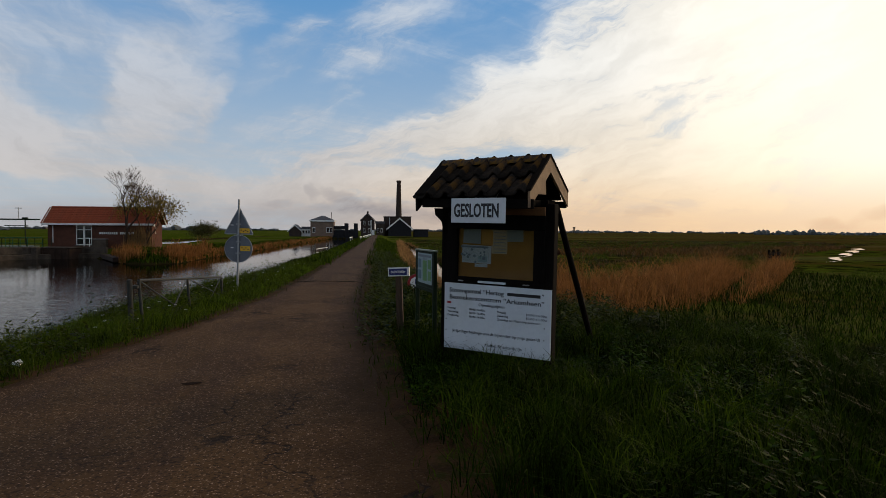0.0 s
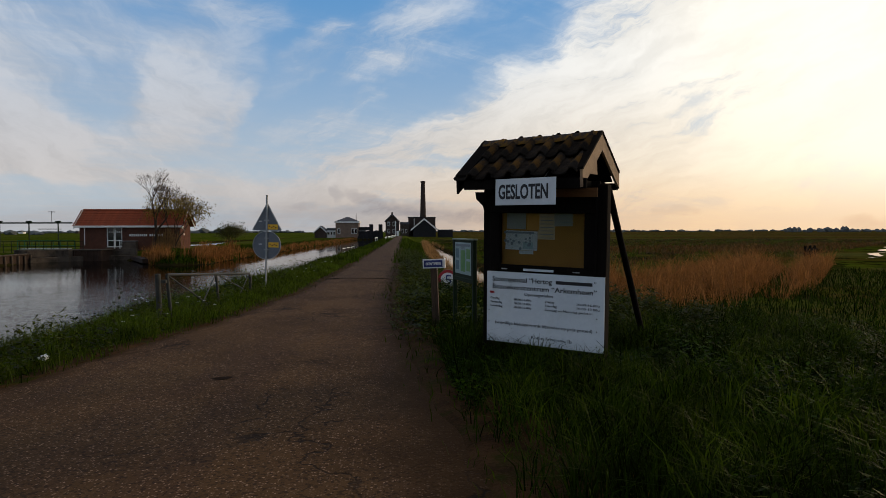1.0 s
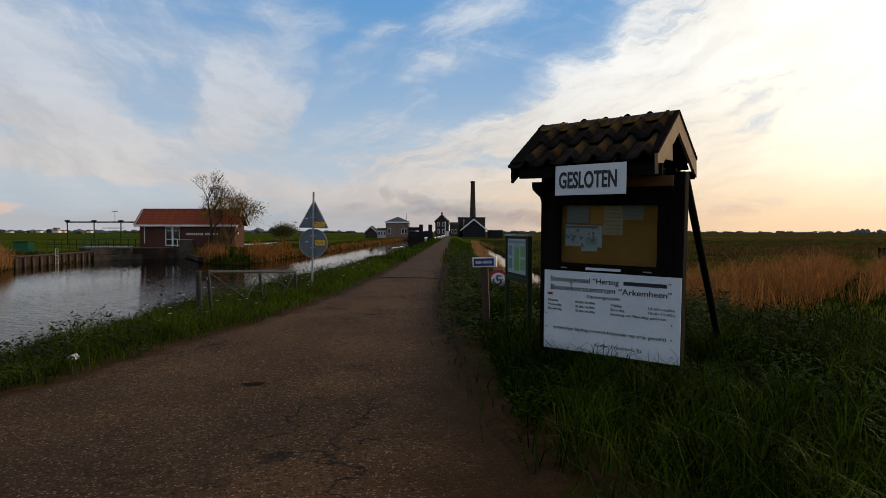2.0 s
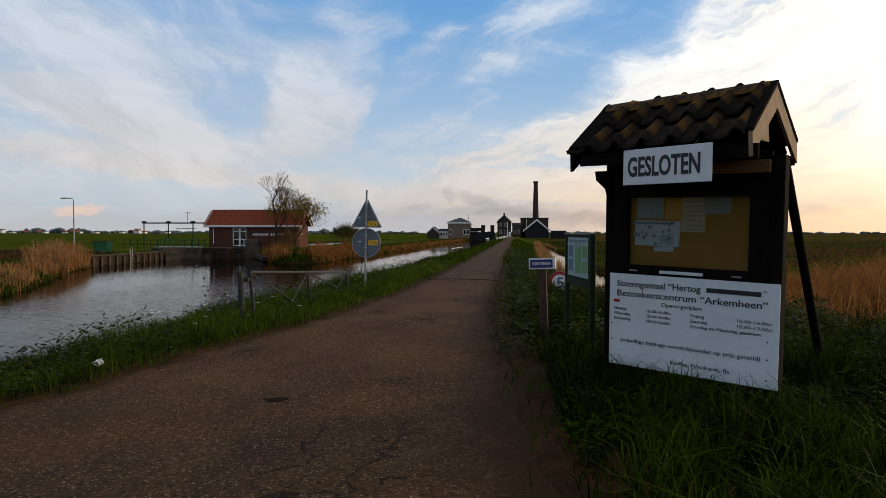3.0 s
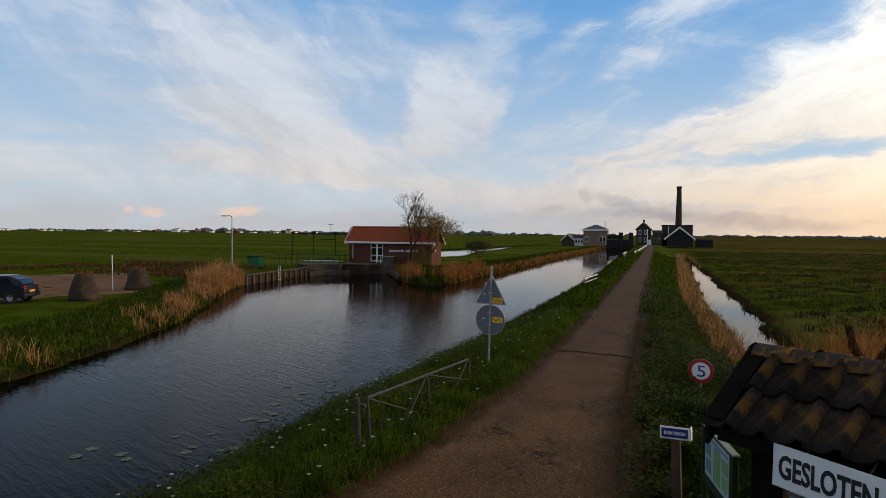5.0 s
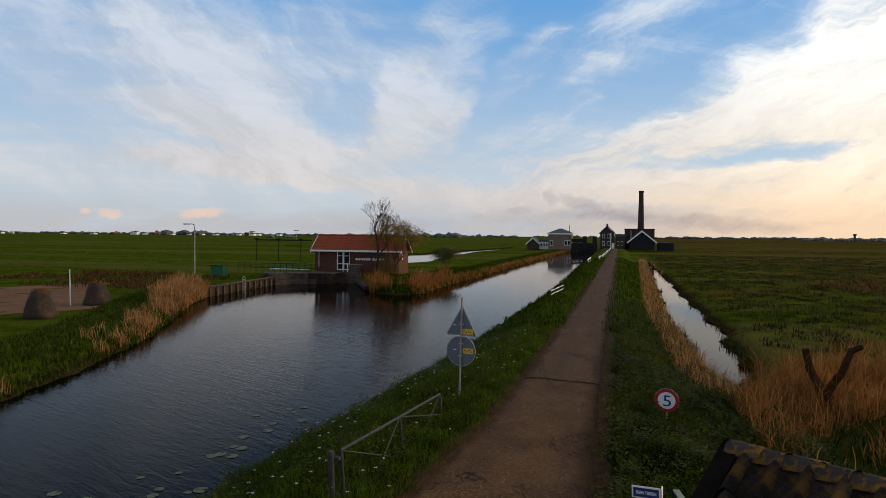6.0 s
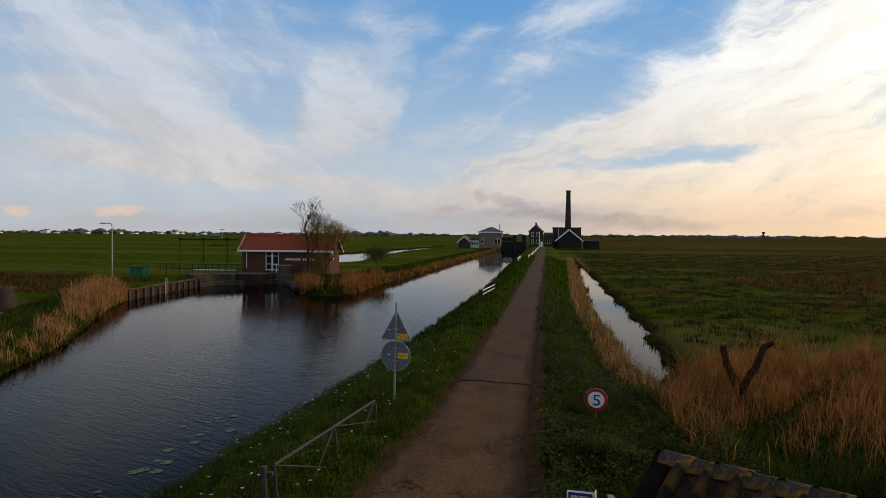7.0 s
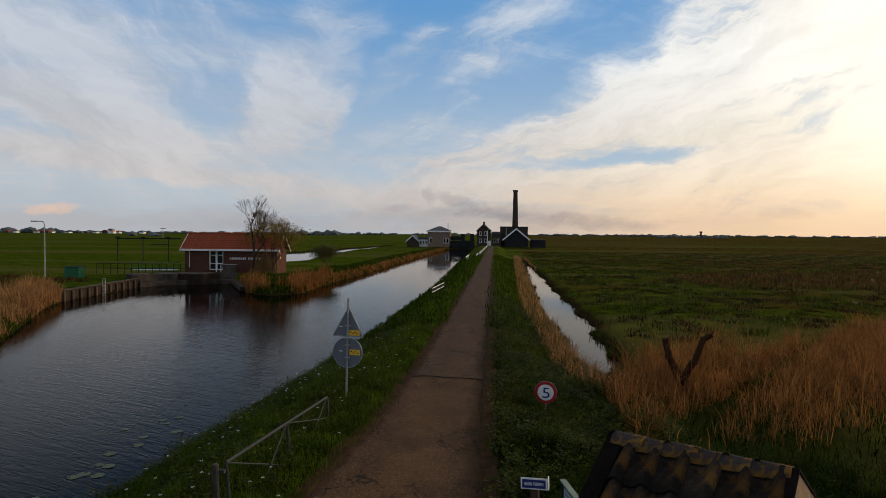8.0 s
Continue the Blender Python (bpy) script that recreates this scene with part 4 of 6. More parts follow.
def road_sign_back():
    """Two traffic signs on one pole, seen from behind."""
    s = thing("road_sign", pose(-2.66, 16.38, -0.21, 0, 1.2, -5) @ Matrix.Scale(1.04, 4), "grey backs of two traffic signs on a galvanised pole", "road sign")
    part("pole", rod(bmesh.new(), (0, -0.035, 0), (0, -0.035, 2.44), 0.024), STEEL, s)
    tri = part("triangle_plate", prism([(-0.36, 1.60), (-0.34, 1.575), (0.34, 1.575), (0.36, 1.60), (0.03, 2.21), (0.0, 2.225), (-0.03, 2.21)], 0.0, 0.012), SIGNBACK, s, "grey back of a warning triangle")
    for a, b in (((-0.345, 1.58), (0.345, 1.58)), ((0.35, 1.59), (0.01, 2.215)), ((-0.35, 1.59), (-0.01, 2.215))):
        part("edge_fold", beam(bmesh.new(), (a[0], -0.008, a[1]), (b[0], -0.008, b[1]), 0.012, 0.02), STEEL, tri)
    bm = disc(0.345, 0.0, 0.012, 48)
    bm.transform(Matrix.Translation((0, 0, 1.215)))
    rd = part("round_plate", bm, SIGNBACK, s, "grey back of a round sign")
    bm = disc(0.347, -0.016, 0.0, 48, 0.335)
    bm.transform(Matrix.Translation((0, 0, 1.215)))
    part("edge_fold", bm, STEEL, rd)
    for par, z, x in ((tri, 1.665, 0.145), (rd, 1.225, 0.165)):
        st = part("yellow_sticker", boxb(x, -0.004, z, 0.25, 0.003, 0.125), YELLOW, par, "yellow maker's sticker with dark print")
        for i in range(4):
            part("printed_line", boxb(x - 0.08 + i * 0.05, -0.007, z + 0.015 * (-1) ** i, 0.035, 0.002, 0.022), INK, st)
        for dz in (-0.12, 0.16):
            part("clamp", boxb(0, -0.035, z + dz, 0.11, 0.06, 0.03, 0.004), STEEL, par)
    for x, z in ((-0.17, 1.80), (-0.16, 1.24)):
        part("label_strip", boxb(x, -0.004, z, 0.07, 0.003, 0.02), TRIM, s)
    return s


road_sign_back()


def field_gate():
    """Low tubular swing barrier left open along the verge, hung on a stout post."""
    s = thing("swing_gate", pose(0, 0, 0), "low weathered tubular steel swing gate standing open on the verge", "gate")
    a, b = Vector((-2.80, 10.05, 0.73)), Vector((-2.65, 14.60, 0.45))
    m_, drop = a.lerp(b, 0.50), Vector((0.05, 0.04, -0.80))
    part("post", rod(bmesh.new(), (-2.87, 9.96, -0.35), (-2.90, 9.94, 0.74), 0.040, 0.042, 12), IRON, s, "round dark gate post")
    part("post_cap", rod(bmesh.new(), (-2.90, 9.94, 0.74), (-2.90, 9.94, 0.752), 0.047, 0.030, 12), IRON, s)
    part("top_rail", rod(bmesh.new(), a, b, 0.023), GATE, s)
    part("bottom_rail", rod(bmesh.new(), a + drop, b + drop * 0.85, 0.022), GATE, s)
    for p, k in ((a, 1.0), (m_, 0.92), (b, 0.85)):
        part("upright", rod(bmesh.new(), p, p + drop * k, 0.026), GATE, s)
    for p, q in ((a, m_ + drop * 0.92), (m_, a.lerp(b, 0.22) + drop * 0.95), (b, a.lerp(b, 0.70) + drop * 0.88), (m_, b + drop * 0.55)):
        part("diagonal", rod(bmesh.new(), p, q, 0.012, seg=8), GATE, s)
    for z in (-0.10, -0.62):
        part("hinge", boxb(-2.84, 10.0, 0.73 + z, 0.10, 0.07, 0.05, 0.006), IRON, s)
    part("latch_box", boxb(-2.63, 14.60, 0.30, 0.05, 0.06, 0.16, 0.006), IRON, s)
    return s


field_gate()


# ---------------------------------------------------------------- brick pump house on the quay
def pump_house():
    x0, x1, y0, y1, zb, ze, zr = -32.9, -22.9, 65.0, 68.0, -1.6, 2.15, 3.78
    h = thing("pump_house", pose(0.8, 1.35, -0.12), "red brick pump house with orange tiled roof and white trim", "house")
    ym = (y0 + y1) / 2
    # front wall with the window opening cut out as separate masonry runs
    wx0, wx1, wz0, wz1 = -30.25, -28.7, 0.0, 2.05
    front = part("front_wall", boxb((x0 + wx0) / 2, y0 + 0.12, (zb + ze) / 2, wx0 - x0, 0.24, ze - zb), BRICKR, h)
    part("wall_run", boxb((wx1 + x1) / 2, y0 + 0.12, (zb + ze) / 2, x1 - wx1, 0.24, ze - zb), BRICKR, front)
    part("wall_run", boxb((wx0 + wx1) / 2, y0 + 0.12, (zb + wz0) / 2, wx1 - wx0, 0.24, wz0 - zb), BRICKR, front)
    part("wall_run", boxb((wx0 + wx1) / 2, y0 + 0.12, (wz1 + ze) / 2, wx1 - wx0, 0.24, ze - wz1), BRICKR, front)
    part("rear_wall", boxb((x0 + x1) / 2, y1 - 0.12, (zb + ze) / 2, x1 - x0, 0.24, ze - zb), BRICKR, h)
    for x in (x0 + 0.12, x1 - 0.12):
        part("gable_wall", prism([(y0 + 0.24, zb), (y1 - 0.24, zb), (y1 - 0.24, ze), (ym, zr - 0.12), (y0 + 0.24, ze)], x - 0.12, x + 0.12, "x"), BRICKR, h)
    # courses of brick standing a little proud
    win = part("window", boxb((wx0 + wx1) / 2, y0 + 0.10, wz0 + 0.05, wx1 - wx0, 0.10, 0.09), TRIM, h, "white painted timber window")
    for c in (((wx0 + wx1) / 2, wz1 - 0.05, wx1 - wx0, 0.09), ((wx0 + wx1) / 2, wz0 + 0.68, wx1 - wx0, 0.07), ((wx0 + wx1) / 2, wz1 - 0.50, wx1 - wx0, 0.06)):
        part("frame_bar", boxb(c[0], y0 + 0.10, c[1], c[2], 0.09, c[3], 0.01), TRIM, win)
    for x in (wx0 + 0.05, (wx0 + wx1) / 2 - 0.05, (wx0 + wx1) / 2 + 0.05, wx1 - 0.05):
        part("frame_bar", boxb(x, y0 + 0.10, (wz0 + wz1) / 2, 0.09, 0.10, wz1 - wz0, 0.01), TRIM, win)
    part("pane", boxb((wx0 + wx1) / 2, y0 + 0.13, (wz0 + wz1) / 2, wx1 - wx0, 0.01, wz1 - wz0), GLASSD, win)
    part("sill", boxb((wx0 + wx1) / 2, y0 - 0.03, wz0 - 0.04, wx1 - wx0 + 0.15, 0.14, 0.07, 0.01), CONC, win)
    part("door_recess", boxb(x0 + 0.5, y0 - 0.02, 1.1, 0.06, 0.05, 1.7), TRIM, h)
    # roof slopes with courses of tiles
    for s in (-1, 1):
        ye = y0 - 0.35 if s < 0 else y1 + 0.35
        zz = ze - 0.02
        d = Vector((0, ym - ye, zr - zz))
        ang = math.degrees(math.atan2(d.z, abs(d.y)))
        slope = part("roof_slope", boxb(0, 0, 0, x1 - x0 + 0.7, d.length, 0.08, 0, Matrix.Translation(((x0 + x1) / 2, (ye + ym) / 2, (zz + zr) / 2)) @ pose(0, 0, 0, ang if s < 0 else -ang, 0, 0)), ROOFR, h)
        n = 9
        one = None
        for i in range(n):
            t = (i + 0.5) / n
            m = Matrix.Translation(((x0 + x1) / 2, ye + d.y * t, zz + d.z * t + 0.055)) @ pose(0, 0, 0, (ang if s < 0 else -ang) - s * -5, 0, 0)
            if one is None:
                bm = bmesh.new()
                for j in range(40):
                    box(bm, -5.4 + j * 0.277, 0, 0.01 * (j % 2), 0.25, d.length / n + 0.05, 0.025)
                one = part("tile_course", bm, ROOFR, slope)
                one.matrix_basis = m
            else:
                share(one, m, slope)
    part("ridge_cap", rod(bmesh.new(), (x0 - 0.3, ym, zr + 0.05), (x1 + 0.3, ym, zr + 0.05), 0.11), ROOFR, h)
    part("gutter", boxb((x0 + x1) / 2, y0 - 0.36, ze - 0.05, x1 - x0 + 0.75, 0.14, 0.20, 0.02), TRIM, h, "white gutter board")
    for x in (x0 - 0.36, x1 + 0.36):
        for ye in (y0 - 0.4, y1 + 0.4):
            part("bargeboard", prism([(ym, zr + 0.10), (ye, ze + 0.02), (ye, ze - 0.26), (ym, zr - 0.17)], x - 0.03, x + 0.03, "x"), TRIM, h, "white bargeboard")
    # unreadable letters on the front as bars
    for i in range(17):
        if i != 9:
            part("lettering_bar", boxb(-27.9 + i * 0.2, y0 - 0.02, 1.22, 0.12, 0.03, 0.24 if i % 3 else 0.2), TRIM, h)
    for z in (1.3, 1.75):
        part("gable_lamp", boxb(x1 + 0.03, y0 + 1.0, z, 0.05, 0.14, 0.2), TRIM, h)
    return h


pump_house()

cab = thing("meter_cabinet", pose(-26.7, 65.3, -0.6), "grey metal control cabinet by the brick wall", "cabinet")
part("body", boxb(0, 0, 0.55, 1.35, 0.5, 1.1, 0.03), CONC, cab)
part("lid", boxb(0, 0, 1.12, 1.45, 0.6, 0.06, 0.02), STEEL, cab)
rl = thing("handrail", pose(-27.7, 65.0, -0.6), "bent white tubular handrail on the quay", "railing")
part("bar", rod(bmesh.new(), (-0.35, 0, 0), (-0.35, 0, 1.2), 0.04), TRIM, rl)
part("bar", rod(bmesh.new(), (-0.35, 0, 1.2), (0.15, 0, 1.2), 0.04), TRIM, rl)
part("bar", rod(bmesh.new(), (0.15, 0, 0), (0.15, 0, 1.2), 0.04), TRIM, rl)


def quay():
    """Concrete heads and timber sheet piling that hold the bank."""
    q = tagged(new("quay_wall"), "stained concrete quay with timber sheet piling", "quay", kind="structure")
    for x, y, r, sz in ((-33.2, 59.3, 1.0, 1.15), (-31.7, 61.6, 1.2, 1.10), (-27.0, 65.0, 1.3, 0.95)):
        hd = part("concrete_head", rod(bmesh.new(), (x, y, WATER_Z - 0.3), (x, y, WATER_Z + sz - 0.10), r, r, 20), CONC, q)
        part("cap", rod(bmesh.new(), (x, y, WATER_Z + sz - 0.10), (x, y, WATER_Z + sz), r + 0.07, r + 0.04, 20), CONC, hd)
    bay = part("landing_stage", boxb(-29.3, 62.6, WATER_Z + 0.35, 3.3, 2.6, 1.3, 0.08), RUSTY, q, "dark timber-faced landing stage")
    part("deck", boxb(-29.3, 62.6, WATER_Z + 1.04, 3.5, 2.8, 0.10, 0.02), CONC, bay)
    for i in range(6):
        part("fender", boxb(-30.7 + i * 0.56, 61.26, WATER_Z + 0.35, 0.14, 0.10, 1.2, 0.02), RUSTY, bay)
    # black block stands in for the shade of the recess
    part("dark_recess", boxb(-26.2, 66.0, WATER_Z + 0.35, 3.2, 0.5, 1.1), DARK, q, "black box painted as the shaded recess below the house")
    for x, y in ((-32.7, 58.3), (-30.4, 60.8), (-28.2, 62.9)):
        part("pier", boxb(x, y, WATER_Z + 0.45, 0.5, 0.7, 1.3, 0.05), CONC, q)
    run = [(-32.5, 57.9), (-31.4, 60.5), (-29.4, 61.9), (-27.4, 64.0), (-25.0, 62.8)]
    for (ax, ay), (bx, by) in zip(run, run[1:]):
        bm = bmesh.new()
        beam(bm, (ax, ay, WATER_Z + 0.2), (bx, by, WATER_Z + 0.2), 1.1, 0.5)
        part("quay_front", bm, CONC, q)
        bm = bmesh.new()
        beam(bm, (ax, ay, WATER_Z + 0.80), (bx, by, WATER_Z + 0.80), 0.14, 0.62)
        part("coping", bm, CONC, q, "worn concrete coping")
    bm = bmesh.new()
    beam(bm, (-25.0, 62.8, WATER_Z + 0.25), (-20.7, 54.9, WATER_Z + 0.25), 1.1, 0.4)
    part("retaining_wall", bm, RUSTY, q, "dark stained retaining wall")
    a, b = Vector((-30.8, 45.5, 0)), Vector((-32.3, 58.0, 0))
    n = 28
    one = None
    d = (b - a).normalized()
    yaw = math.degrees(math.atan2(d.y, d.x))
    for i in range(n):
        p = a.lerp(b, (i + 0.5) / n)
        m = pose(p.x, p.y, WATER_Z + 0.22, 0, 0, yaw)
        if one is None:
            one = part("sheet_plank", boxb(0, 0, 0, 0.44, 0.08, 1.2, 0.01), RUSTY, q)
            one.matrix_basis = m
        else:
            share(one, m, q)
    one = None
    for i in range(12):
        p = a.lerp(b, i / 11) + Vector((d.y, -d.x, 0)) * 0.14
        if one is None:
            one = part("pile", rod(bmesh.new(), (0, 0, -0.7), (0, 0, 0.70), 0.10), OAK, q, "pale weathered pile")
            one.location = (p.x, p.y, WATER_Z)
        else:
            share(one, Matrix.Translation((p.x, p.y, WATER_Z)), q)
    beam_ = bmesh.new()
    beam(beam_, a + Vector((0, 0, WATER_Z + 0.82)), b + Vector((0, 0, WATER_Z + 0.82)), 0.28, 0.10)
    part("capping_beam", beam_, CONC, q, "pale weathered capping beam")
    p = a.lerp(b, 0.45) + Vector((d.y, -d.x, 0)) * 0.22
    l = thing("quay_ladder", pose(p.x, p.y, WATER_Z, 0, 0, yaw), "grey steel ladder fixed to the timber quay", "ladder")
    for x in (-0.22, 0.22):
        part("stile", rod(bmesh.new(), (x, 0, -0.2), (x, 0, 1.25), 0.025), STEEL, l)
    for i in range(5):
        part("rung", rod(bmesh.new(), (-0.22, 0, 0.1 + i * 0.3), (0.22, 0, 0.1 + i * 0.3), 0.02), STEEL, l)


quay()


def lift_frame():
    """Green steel gantry of the trash rack."""
    g = thing("trash_rack_gantry", pose(0, 0, 0), "dark green steel gantry beam beside the pump house", "gantry")
    y, zt = 95.5, 2.8
    part("beam", boxb(-52.8, y, zt, 10.4, 0.16, 0.20), GREENP, g)
    for x in (-57.8, -53.7, -49.6):
        part("column", boxb(x, y, zt / 2 - 0.4, 0.12, 0.12, zt + 0.8), GREENP, g)
        part("head", boxb(x, y, zt + 0.18, 0.7, 0.3, 0.22, 0.03), GREENP, g)
    part("walkway", boxb(-50.6, y - 0.4, zt - 0.9, 3.0, 0.5, 0.1), GREENP, g)
    part("mast", rod(bmesh.new(), (-50.5, y, zt), (-50.5, y, zt + 1.7), 0.04), STEEL, g)
    part("mast_arm", rod(bmesh.new(), (-50.95, y, zt + 1.6), (-50.0, y, zt + 1.6), 0.05), STEEL, g)
    r = thing("rack_railing", pose(0, 0, 0), "green steel railing along the trash rack", "railing")
    for i in range(9):
        part("baluster", rod(bmesh.new(), (-38.5 + i * 0.7, 66.9, -0.5), (-38.5 + i * 0.7, 66.9, 0.6), 0.03), GREENB, r)
    for z in (0.05, 0.6):
        part("rail", rod(bmesh.new(), (-38.5, 66.9, z), (-32.9, 66.9, z), 0.03), GREENB, r)
    part("grating", boxb(-36.2, 67.7, -0.28, 4.6, 1.3, 0.06), STEEL, r)
    c = thing("green_cabinet", pose(-40.6, 60.8, -0.75), "green mesh enclosure on the grassy bank", "enclosure")
    part("body", boxb(0, 0, 0.55, 1.5, 1.0, 1.1, 0.05), GREENB, c)
    part("roof", boxb(0, 0, 1.13, 1.7, 1.2, 0.06, 0.02), GREENP, c)
    f = thing("bank_fence", pose(0, 0, 0), "thin dark metal fence on the bank", "fence")
    for i in range(14):
        part("post", rod(bmesh.new(), (-41 + i * 0.75, 64.9 + 0.03 * i, -0.6), (-41 + i * 0.75, 64.9 + 0.03 * i, 0.55), 0.03, seg=6), GREENP, f)
    for z in (0.0, 0.5):
        part("rail", rod(bmesh.new(), (-41, 64.9, z), (-31.2, 65.3, z), 0.025, seg=6), GREENP, f)


lift_frame()


def street_lamp():
    s = thing("street_lamp", pose(-44.6, 62.0, -0.88), "slim grey street lamp with a curved arm", "street lamp")
    part("column", rod(bmesh.new(), (0, 0, 0), (0, 0, 5.4), 0.075, 0.055), STEEL, s)
    pts = [(0, 0, 5.4), (-0.06, 0, 5.62), (-0.25, 0, 5.72), (-0.6, 0, 5.72)]
    for p, q in zip(pts, pts[1:]):
        part("arm", rod(bmesh.new(), p, q, 0.045, seg=8), STEEL, s)
    part("lantern", boxb(-1.0, 0, 5.72, 0.85, 0.26, 0.15, 0.05), TRIM, s, "pale lamp head")
    return s


street_lamp()


# ---------------------------------------------------------------- parking place across the water
def cone_stack(x, y, hgt, r):
    """Conical covered stack with a ragged straw top."""
    s = thing("covered_stack", pose(x, y, -0.78, 0, 0, random.uniform(0, 90)), "dark tapering covered stack with a straw top", "stack", "stacks on the bank")
    bm = bmesh.new()
    rings = []
    for i in range(7):
        t = i / 6
        rr = r * (1 - 0.48 * t ** 1.2)
        rings.append([bm.verts.new((rr * (1 + 0.05 * math.sin(5 * a + i)) * math.cos(a), rr * (1 + 0.05 * math.sin(5 * a + i)) * math.sin(a), hgt * t)) for a in [2 * math.pi * k / 28 for k in range(28)]])
    for a, b in zip(rings, rings[1:]):
        for k in range(28):
            bm.faces.new((a[k], a[(k + 1) % 28], b[(k + 1) % 28], b[k]))
    bm.faces.new(rings[-1])
    bm.faces.new(rings[0][::-1])
    part("cover", bm, CONE, s, smooth=True)
    bm = bmesh.new()
    for i in range(90):
        a, rr = random.uniform(0, 6.3), r * 0.5 * math.sqrt(random.random())
        p = Vector((rr * math.cos(a), rr * math.sin(a), hgt - 0.02))
        rod(bm, p, p + Vector((random.uniform(-0.2, 0.2), random.uniform(-0.2, 0.2), random.uniform(0.08, 0.22))), 0.012, 0.004, 4)
    part("straw", bm, REED, s)
    return s


cone_stack(-28.74, 28.42, 1.45, 0.82)
cone_stack(-30.80, 34.33, 1.40, 0.84)

st = thing("marker_stake", pose(-31.89, 33.35, -0.8), "thin pale wooden marker stake", "stake")
part("stake", rod(bmesh.new(), (0, 0, 0), (-0.05, 0, 2.3), 0.035, 0.03), WHITE, st)


def parked_car():
    """Small dark hatchback, built about its middle with the nose towards -x."""
    c = thing("parked_car", pose(-31.9, 25.8, -0.76, 0, 0, 24), "small dark blue hatchback parked on the sand", "car")
    # side outline of body and cabin
    low = [(-1.80, 0.30), (-1.85, 0.55), (-1.78, 0.74), (-0.95, 0.90), (1.55, 0.96), (1.76, 0.88), (1.82, 0.50), (1.76, 0.28)]
    bm = prism(low, -0.80, 0.80)
    bmesh.ops.bevel(bm, geom=list(bm.edges), offset=0.06, segments=2, affect="EDGES")
    body = part("body", bm, CARP, c, smooth=False)
    bm = prism([(-0.98, 0.88), (-0.30, 1.36), (0.95, 1.42), (1.45, 1.22), (1.66, 0.92)], -0.70, 0.70)
    for v in bm.verts:
        if v.co.z > 1.1:
            v.co.y *= 0.82
    bmesh.ops.bevel(bm, geom=list(bm.edges), offset=0.05, segments=2, affect="EDGES")
    cabin = part("cabin", bm, CARP, c)
    for s in (-1, 1):
        part("side_window", prism([(-0.70, 0.96), (-0.25, 1.29), (0.28, 1.32), (0.28, 0.96)], s * 0.66, s * 0.705), GLASSD, cabin)
        part("side_window", prism([(0.36, 0.96), (0.36, 1.32), (0.92, 1.33), (1.25, 0.99)], s * 0.66, s * 0.705), GLASSD, cabin)
    rear = part("rear_window", boxb(0, 0, 0, 0.03, 1.08, 0.34, 0.01, Matrix.Translation((1.56, 0, 1.12)) @ pose(0, 0, 0, 0, -32, 0)), GLASSD, cabin)
    part("windscreen", boxb(0, 0, 0, 0.03, 1.1, 0.62, 0.01, Matrix.Translation((-0.66, 0, 1.13)) @ pose(0, 0, 0, 0, 54, 0)), GLASSD, cabin)
    part("roof_panel", boxb(0.35, 0, 1.425, 1.15, 1.05, 0.02, 0.008), STEEL, cabin, "pale reflecting roof")
    for y in (-0.64, 0.64):
        part("tail_light", boxb(1.80, y, 0.82, 0.05, 0.16, 0.24, 0.015), RED, body)
        part("headlight", boxb(-1.82, y, 0.66, 0.06, 0.26, 0.13, 0.02), TRIM, body)
    part("plate_bar", boxb(1.835, 0, 0.62, 0.02, 0.48, 0.11), YELLOW, body)
    part("bumper", boxb(1.80, 0, 0.42, 0.12, 1.56, 0.16, 0.03), RUBBER, body)
    part("front_bumper", boxb(-1.82, 0, 0.42, 0.12, 1.5, 0.16, 0.03), RUBBER, body)
    for x in (-1.15, 1.15):
        for s in (-1, 1):
            wv = part("wheel", disc(0.30, -0.09, 0.09, 24, 0.18), RUBBER, c)
            wv.location = (x, s * 0.73, 0.30)
            part("rim", disc(0.185, -0.07, 0.07, 16), STEEL, wv)
    return c


parked_car()

paper = thing("crumpled_paper", pose(-2.95, 6.95, 0.06), "crumpled white paper lying in the verge grass", "litter")
bm = bmesh.new()
bmesh.ops.create_icosphere(bm, subdivisions=2, radius=0.05)
for v in bm.verts:
    v.co = Vector((v.co.x * random.uniform(0.6, 1.5), v.co.y * random.uniform(0.6, 1.4), v.co.z * random.uniform(0.4, 0.9)))
part("sheet", bm, TRIM, paper)


# ---------------------------------------------------------------- steam pumping station at the end of the lane
def seg_box(name, x0, x1, y0, y1, z0, z1, mat, par, label=""):
    return part(name, boxb((x0 + x1) / 2, (y0 + y1) / 2, (z0 + z1) / 2, x1 - x0, y1 - y0, z1 - z0), mat, par, label)


def pane_window(par, x, y, z, w_, h_):
    f = part("window", boxb(x, y - 0.05, z, w_, 0.12, h_), TRIM, par, "white framed window")
    part("pane", boxb(x, y - 0.12, z, w_ * 0.8, 0.03, h_ * 0.85), GLASSD, f)


